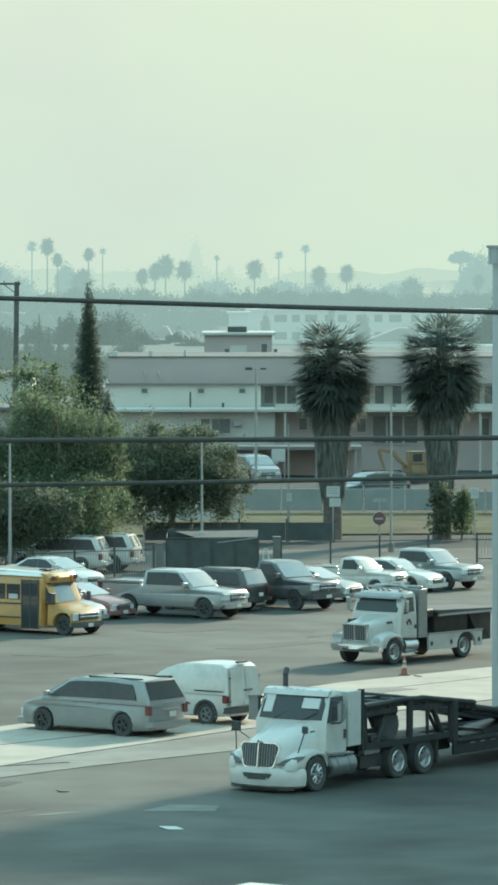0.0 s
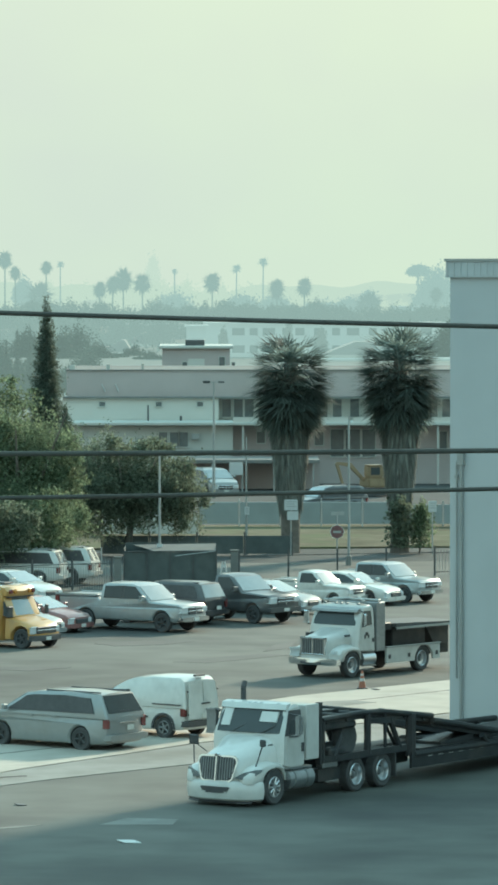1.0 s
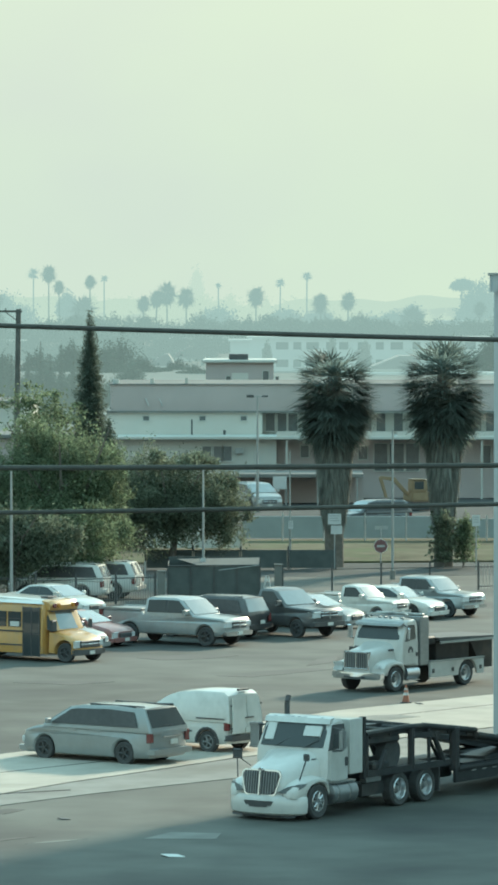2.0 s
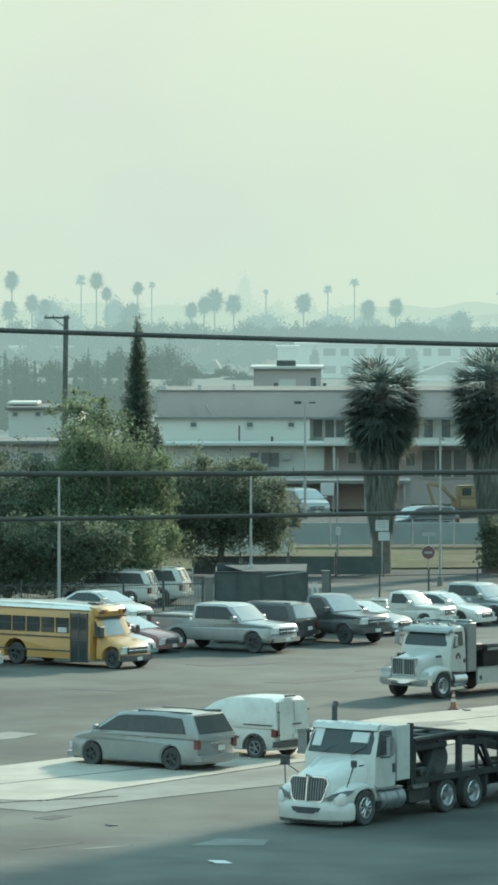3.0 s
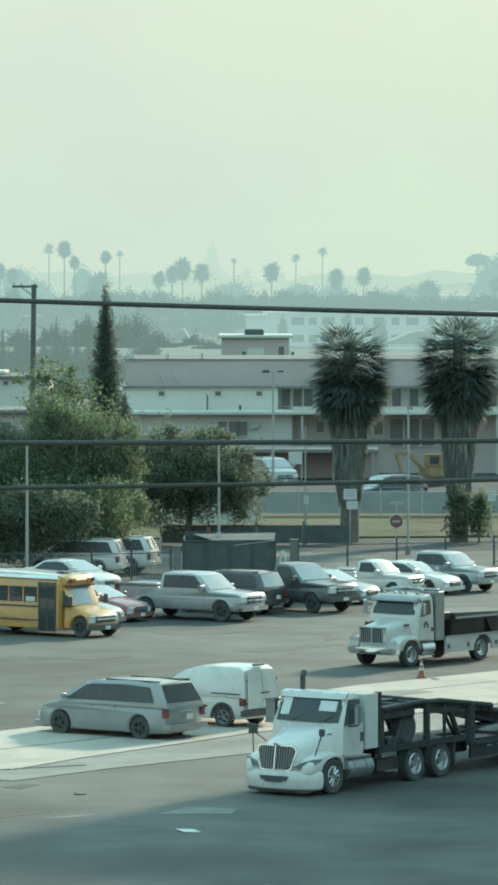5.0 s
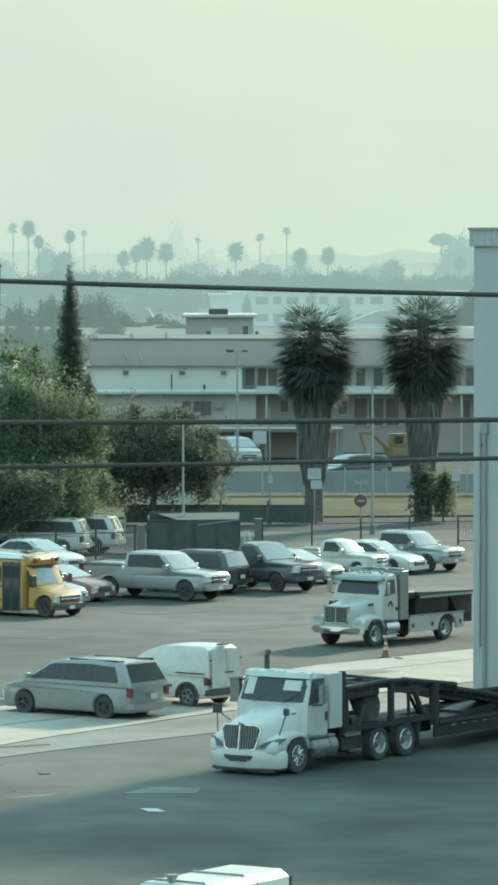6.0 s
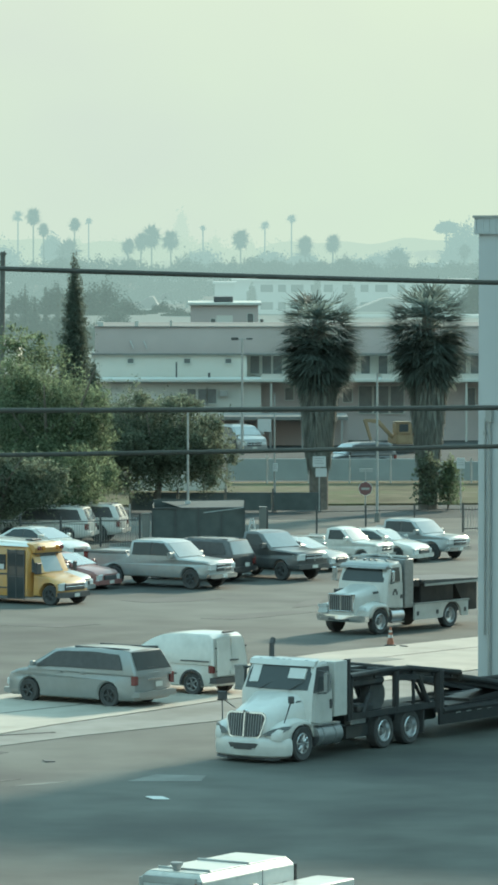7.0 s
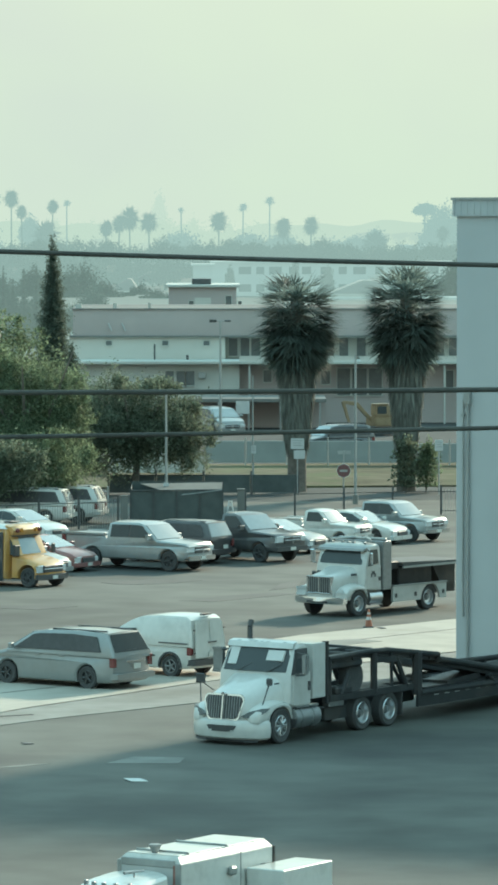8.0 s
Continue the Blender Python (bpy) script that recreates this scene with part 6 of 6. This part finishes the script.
def utility_pole():
    o = thing("utility_pole", "weathered dark wooden utility pole with crossarm", "utility pole")
    part("pole", rods(((0, 0, -0.1), (0.2, 0, 13.4), 0.17, 0.14), n=12), WOOD_POLE, o)
    arm = part("crossarm", boxes((-1.0, 0.4, -0.12, 0.0, 13.22, 13.34)), WOOD_POLE, o)
    part("brace", rods(((0.2, -0.06, 12.7), (-0.5, -0.06, 13.24), 0.025)), WOOD_POLE, o)
    for x in (-0.9, -0.5, 0.3):
        part("insulator", rods(((x, -0.06, 13.34), (x, -0.06, 13.46), 0.035, 0.02)), IRON, arm)
    o.location = (-13.01, 262, 0)
    return o


utility_pole()

# three thick cables slung across the view, 40 m out
def cable(label, drop, slope, sag, r):
    bm = bmesh.new()
    n = 120
    pts = []
    for i in range(n + 1):
        x = -30 + 60 * i / n
        pts.append(Vector((x, 40 + 0.02 * x, drop + slope * x + sag * x * x)))
    prev = None
    m = 8
    for p in pts:
        ring = [bm.verts.new(p + Vector((0, r * math.cos(6.2832 * k / m), r * math.sin(6.2832 * k / m)))) for k in range(m)]
        if prev:
            for k in range(m):
                bm.faces.new((prev[k], prev[(k + 1) % m], ring[(k + 1) % m], ring[k]))
        prev = ring
    return tagged(part("overhead_cable", bm, CABLE), label, "cable", "overhead cables")


cable("thick black overhead cable crossing the view, uppermost", 13.706, -0.0285, 0.0010, 0.021)
cable("thick black overhead cable crossing the view, in the middle", 12.577, 0.0045, 0.0010, 0.022)
cable("thick black overhead cable crossing the view, lowest", 12.224, 0.0165, 0.0010, 0.019)


def wire_pole(x):
    o = thing("utility_pole", "wooden pole that carries the overhead cables", "utility pole", "cable poles")
    part("pole", rods(((0, 0, 0), (0, 0, 15.5), 0.16, 0.12), n=12), WOOD_POLE, o)
    o.location = (x, 40 + 0.02 * x + 0.12, 0)


wire_pole(-30)
wire_pole(30)


def fence_run(label, p0, p1, height, step, post_every, mats, rails=(0.15, 0.92), lift=0.0):
    """Posts, rails and pickets between two ground points."""
    o = thing("fence", label, "fence", "yard fence")
    a, b = Vector((*p0, 0)), Vector((*p1, 0))
    ln = (b - a).length
    ang = math.degrees(math.atan2(b.y - a.y, b.x - a.x))
    o.matrix_basis = pose(a.x, a.y, lift, 0, 0, ang)
    n = max(1, round(ln / post_every))
    first = None
    for i in range(n + 1):
        x = ln * i / n
        if first is None:
            first = part("post", boxes((-0.035, 0.035, -0.035, 0.035, 0, height + 0.15)), mats[0], o)
        else:
            again(first, o, pose(x, 0, 0), "post")
    for k in rails:
        part("rail", boxes((0, ln, -0.02, 0.02, height * k - 0.02, height * k + 0.02)), mats[0], o)
    if step:
        first = None
        for i in range(int(ln / step)):
            if first is None:
                first = part("picket", boxes((-0.009, 0.009, -0.009, 0.009, 0.03, height)), mats[1], o)
            again(first, o, pose(step * (i + 0.5), 0, 0), "picket")
    return o


fence_run("black iron picket fence along the yard", (-15.24, 213.04), (-9.73, 214.60), 1.45, 0.14, 2.4, (IRON, IRON))
fence_run("iron picket fence with pale pickets beside the gate", (-9.73, 214.60), (-4.38, 217.78), 1.3, 0.13, 2.0, (IRON, GALV))
fence_run("thin-wired fence with dark posts along the street", (1.52, 224.43), (10.94, 227.47), 1.25, 0, 2.2, (IRON, IRON), rails=(0.9,))
fence_run("pale picket fence at the street corner", (10.94, 227.47), (15.23, 228.79), 1.2, 0.16, 2.2, (IRON, GALV))
fence_run("white picket gate beyond the fence", (-5.83, 227.91), (-5.07, 227.91), 1.2, 0.1, 0.8, (SIGN_WHITE, SIGN_WHITE))


def gate_post(spot, h):
    o = thing("gate_post", "square pale concrete gate post", "post", "gate posts")
    part("shaft", boxes((-0.17, 0.17, -0.17, 0.17, 0, h), bevel=0.02), CONCRETE_GREY, o)
    part("cap", boxes((-0.2, 0.2, -0.2, 0.2, h, h + 0.07), bevel=0.02), CONCRETE_GREY, o)
    o.location = (*spot, 0)
    return o


gate_post((-4.12, 218.99), 1.35)
gate_post((1.30, 223.57), 1.4)


def screened_bin():
    o = thing("screened_enclosure", "dark fabric-screened enclosure with steel frame at the gate", "enclosure")
    x0, x1, y = -3.83, 0.44, 219.0
    part("screen", boxes((x0, x1, y, y + 0.03, 0.05, 1.62)), WINDBREAK, o)
    part("side_screen", boxes((x1 - 0.03, x1, y + 0.03, y + 3.2, 0.05, 1.75)), WINDBREAK, o)
    part("side_screen", boxes((x0, x0 + 0.03, y + 0.03, y + 3.2, 0.05, 1.75)), WINDBREAK, o)
    part("back_screen", boxes((x0, x1, y + 3.2, y + 3.24, 0.05, 1.9)), WINDBREAK, o)
    for k in range(5):
        x = x0 + (x1 - x0) * k / 4
        part("frame_post", boxes((x - 0.03, x + 0.03, y - 0.06, y, 0, 1.68 if k < 4 else 2.0)), IRON, o)
    part("top_rail", rods(((x0, y - 0.03, 1.64), (x1, y - 0.03, 1.68), 0.03)), IRON, o)
    part("cover", panel([(x0 + 1.6, y + 0.1, 1.60), (x1, y + 0.1, 1.66), (x1, y + 3.0, 1.86), (x0 + 0.4, y + 3.0, 1.80)], 0.03), WINDBREAK, o)
    part("bent_rod", rods(((-1.46, 218.8, 1.45), (0.39, 218.8, 1.68), 0.018)), GALV, o)
    return o


screened_bin()


def notice_board(label, x, y, w, h, z, mat, extra=None):
    o = thing("street_sign", label, "sign")
    part("post", rods(((0, 0, 0), (0, 0, z + h / 2), 0.035)), GALV, o)
    part("plate", boxes((-w / 2, w / 2, -0.06, -0.04, z - h / 2, z + h / 2), bevel=0.008), mat, o)
    if extra:
        part("small_plate", boxes((-w / 2 + 0.15, w / 2 + 0.05, -0.06, -0.04, z - h / 2 - 0.5, z - h / 2 - 0.06)), mat, o)
    for i in range(3):
        part("text_bar", boxes((-w * 0.36, w * (0.36 - 0.1 * (i % 2)), -0.066, -0.061, z + h * 0.26 - i * h * 0.22, z + h * 0.34 - i * h * 0.22)), GALV, o)
    o.location = (x, y, 0)
    return o


notice_board("white street notice with grey lines on a post", 4.33, 244, 0.68, 0.55, 2.64, SIGN_WHITE, True)
notice_board("small white street notice on a post", 11.62, 244, 0.42, 0.55, 2.56, SIGN_WHITE)
notice_board("small pale plate on a thin post", 2.07, 244.5, 0.25, 0.42, 2.32, SIGN_WHITE)


def stop_sign():
    o = thing("stop_sign", "red octagonal road sign with a white band", "sign")
    x, y, z = 0, 0, 1.67
    part("post", rods(((0, 0, 0), (0, 0, z + 1.0), 0.035)), GALV, o)
    for name, r, off, mat in (("rim", 0.36, -0.05, SIGN_WHITE), ("plate", 0.335, -0.056, SIGN_RED)):
        bm = bmesh.new()
        rod(bm, (0, off, z), (0, off - 0.006, z), r, r, 8)
        ob = part(name, bm, mat, o)
    part("text_bar", boxes((-0.2, 0.2, -0.07, -0.064, z - 0.06, z + 0.05)), GALV, o)
    part("name_plate", boxes((-0.3, 0.36, -0.03, -0.01, z + 0.82, z + 1.0)), GALV, o)
    o.location = (6.49, 236, 0)
    return o


stop_sign()


def screened_fence(label, ax0, ax1, d, z0, z1, mat, post, lift=0.0):
    s = d / 8400
    o = thing("screened_fence", label, "fence", "street fences")
    x0, x1 = (ax0 - 441) * s, (ax1 - 441) * s
    n = max(1, round((x1 - x0) / 2.4))
    for i in range(n):
        a, b = x0 + (x1 - x0) * i / n, x0 + (x1 - x0) * (i + 1) / n
        part("panel", boxes((a + 0.06, b - 0.06, d, d + 0.02, z0, z1)), mat, o)
    for i in range(n + 1):
        x = x0 + (x1 - x0) * i / n
        part("post", rods(((x, d + 0.03, 0), (x, d + 0.03, z1 + 0.25), 0.045)), post, o)
    part("rail", rods(((x0, d + 0.03, z1 + 0.02), (x1, d + 0.03, z1 + 0.02), 0.03)), post, o)
    return o


screened_fence("chain-link fence with pale fabric across the street", 425, 790, 272, 0.25, 1.45, FABRIC_PALE, GALV)
screened_fence("chain-link fence with pale fabric by the shrubs", 790, 1000, 272, 0.25, 1.3, FABRIC_PALE, GALV)
screened_fence("low dark fabric fence by the street trees", 255, 592, 244, 0.12, 1.0, WINDBREAK, IRON)
screened_fence("pale wall panels behind the dark tree", 255, 425, 262, 0.2, 1.3, STUCCO, GALV)


def barrier():
    o = thing("barrier", "white folding A-frame barrier behind the fence", "barrier")
    for s in (1, -1):
        part("leg", rods(((s * 0.28, 0, 0), (0.05 * s, 0, 1.35), 0.035)), SIGN_WHITE, o)
    for z in (0.35, 0.75, 1.1):
        w = 0.28 - 0.23 * z / 1.35
        part("rung", boxes((-w, w, -0.02, 0.02, z, z + 0.12)), SIGN_WHITE, o)
    o.location = (0.77, 216, 0)
    return o


barrier()


def traffic_cone():
    o = thing("traffic_cone", "orange traffic cone with white bands", "cone")
    part("base", boxes((-0.19, 0.19, -0.19, 0.19, 0, 0.035), bevel=0.01), BLACK, o)
    part("cone", rods(((0, 0, 0.03), (0, 0, 0.62), 0.13, 0.03), n=16), ORANGE, o)
    for z0, z1 in ((0.26, 0.36), (0.45, 0.52)):
        r = [0.13 - 0.10 * (z - 0.03) / 0.59 + 0.004 for z in (z0, z1)]
        part("band", rods(((0, 0, z0), (0, 0, z1), r[0], r[1]), n=16), SIGN_WHITE, o)
    o.location = (5.37, 163.56, 0.03)
    return o


traffic_cone()


def digger():
    o = thing("excavator", "small orange excavator standing in the far car park", "excavator")
    for s in (1, -1):
        part("track", shell([(-1.1, 0.05), (1.1, 0.05), (1.3, 0.3), (1.1, 0.55), (-1.1, 0.55), (-1.3, 0.3)], lambda x, z: 0.2, 0, 0.03), IRON, o).location.y = s * 0.75
    part("house", boxes((-1.2, 0.9, -0.9, 0.9, 0.65, 1.35), bevel=0.1, seg=2), DIGGER, o)
    part("cab", boxes((-0.3, 0.85, -0.1, 0.88, 1.35, 2.2), bevel=0.08, seg=2), DIGGER, o)
    part("cab_window", boxes((0.0, 0.7, 0.87, 0.9, 1.55, 2.1), bevel=0.01), GLASS, o)
    part("counterweight", boxes((-1.45, -0.6, -0.85, 0.85, 0.8, 1.75), bevel=0.15, seg=2), DIGGER, o)
    part("cab_roof", boxes((-0.15, 0.9, 0.05, 0.92, 2.2, 2.28), bevel=0.03), DIGGER, o)
    part("boom", shell([(0.7, 1.1), (0.9, 1.0), (2.0, 2.1), (3.0, 2.3), (3.0, 2.5), (1.9, 2.4)], lambda x, z: 0.12, 0, 0.02), DIGGER, o)
    part("stick", shell([(2.9, 2.5), (3.1, 2.4), (2.6, 0.9), (2.45, 0.95)], lambda x, z: 0.1, 0, 0.02), DIGGER, o)
    part("bucket", shell([(2.3, 0.95), (2.75, 0.95), (2.8, 0.5), (2.4, 0.4), (2.2, 0.6)], lambda x, z: 0.35, 0, 0.02), IRON, o)
    o.matrix_basis = pose(11.1, 312, 0.05, 0, 0, 200) @ Matrix.Scale(0.92, 4)
    return o


digger()
far_van = minivan()
tagged(far_van, "silver minivan parked in the far car park", "minivan", "far car park")
park(far_van, -68, (0, 0), (0.35, 315.00)).location.z = 0.05
park(suv("dark estate car with a bright roof in the far car park", GREY_DARK, "far car park"), -150, (0, 0), (7.30, 287.00)).location.z = 0.05


# litter and covers on the yard
def litter(label, at, w, h, mat, z=0.012, name="litter"):
    o = tagged(part(name, boxes((-w / 2, w / 2, -h / 2, h / 2, 0, 0.02), bevel=0.004), mat), label, "litter" if name == "litter" else "cover")
    o.matrix_basis = pose(*at, z, 2, 3, 24)
    return o


litter("crumpled white sheet of paper on the asphalt", (-1.95, 118.67), 0.46, 0.5, PAPER)
litter("dark scrap lying on the asphalt", (-5.01, 127.14), 0.26, 0.3, BLACK)
litter("dark scrap lying on the pale apron", (5.81, 163.11), 0.2, 0.3, BLACK, 0.04)
strip("patch_4", [(-7.12, 121.74), (-6.15, 122.76), (-5.58, 123.01), (-6.13, 122.37), (-7.09, 121.36)], PATCH, 0.007, "dark tar repair line in the asphalt")
strip("patch_5", [(-1.27, 175.52), (0.61, 177.91), (2.11, 179.27), (3.17, 178.72), (1.66, 176.84), (-0.02, 175.00)], PATCH, 0.007, "dark oily stain patch on the yard")
strip("patch_6", [(-8.64, 172.43), (-6.63, 173.45), (-4.96, 172.94), (-6.35, 171.43)], PATCH, 0.007, "dark oily stain patch on the asphalt")

# joints between the slabs of the apron
for name, p, q in (("joint_1", (2.20, 155.56), (11.05, 166.10)), ("joint_2", (-10.37, 135.95), (-2.44, 145.19)), ("joint_3", (-8.68, 132.58), (-5.14, 134.55))):
    v = Vector((q[0] - p[0], q[1] - p[1])).normalized() * 0.05
    strip(name, [(p[0] + v.y, p[1] - v.x), (q[0] + v.y, q[1] - v.x), (q[0] - v.y, q[1] + v.x), (p[0] - v.y, p[1] + v.x)], PATCH, 0.034, "dark open joint between concrete slabs")

strip("patch_7", [(-5.79, 121.36), (-5.10, 122.12), (-4.24, 122.50), (-4.94, 121.74)], CONCRETE_GREY, 0.007, "faint pale streak worn into the asphalt")
strip("patch_8", [(-7.23, 128.95), (-6.66, 129.80), (-6.18, 129.52), (-6.66, 128.38)], PATCH, 0.007, "dark stain at the edge of the grey strip")
strip("patch_9", [(2.60, 183.75), (3.52, 186.08), (3.23, 182.04), (2.13, 180.37)], PATCH, 0.007, "dark oil stain before the recovery truck")
strip("patch_10", [(-4.41, 184.33), (-2.46, 186.08), (-0.46, 185.49), (-1.77, 183.75), (-3.51, 183.18)], PATCH, 0.007, "dark stain along the parked row")
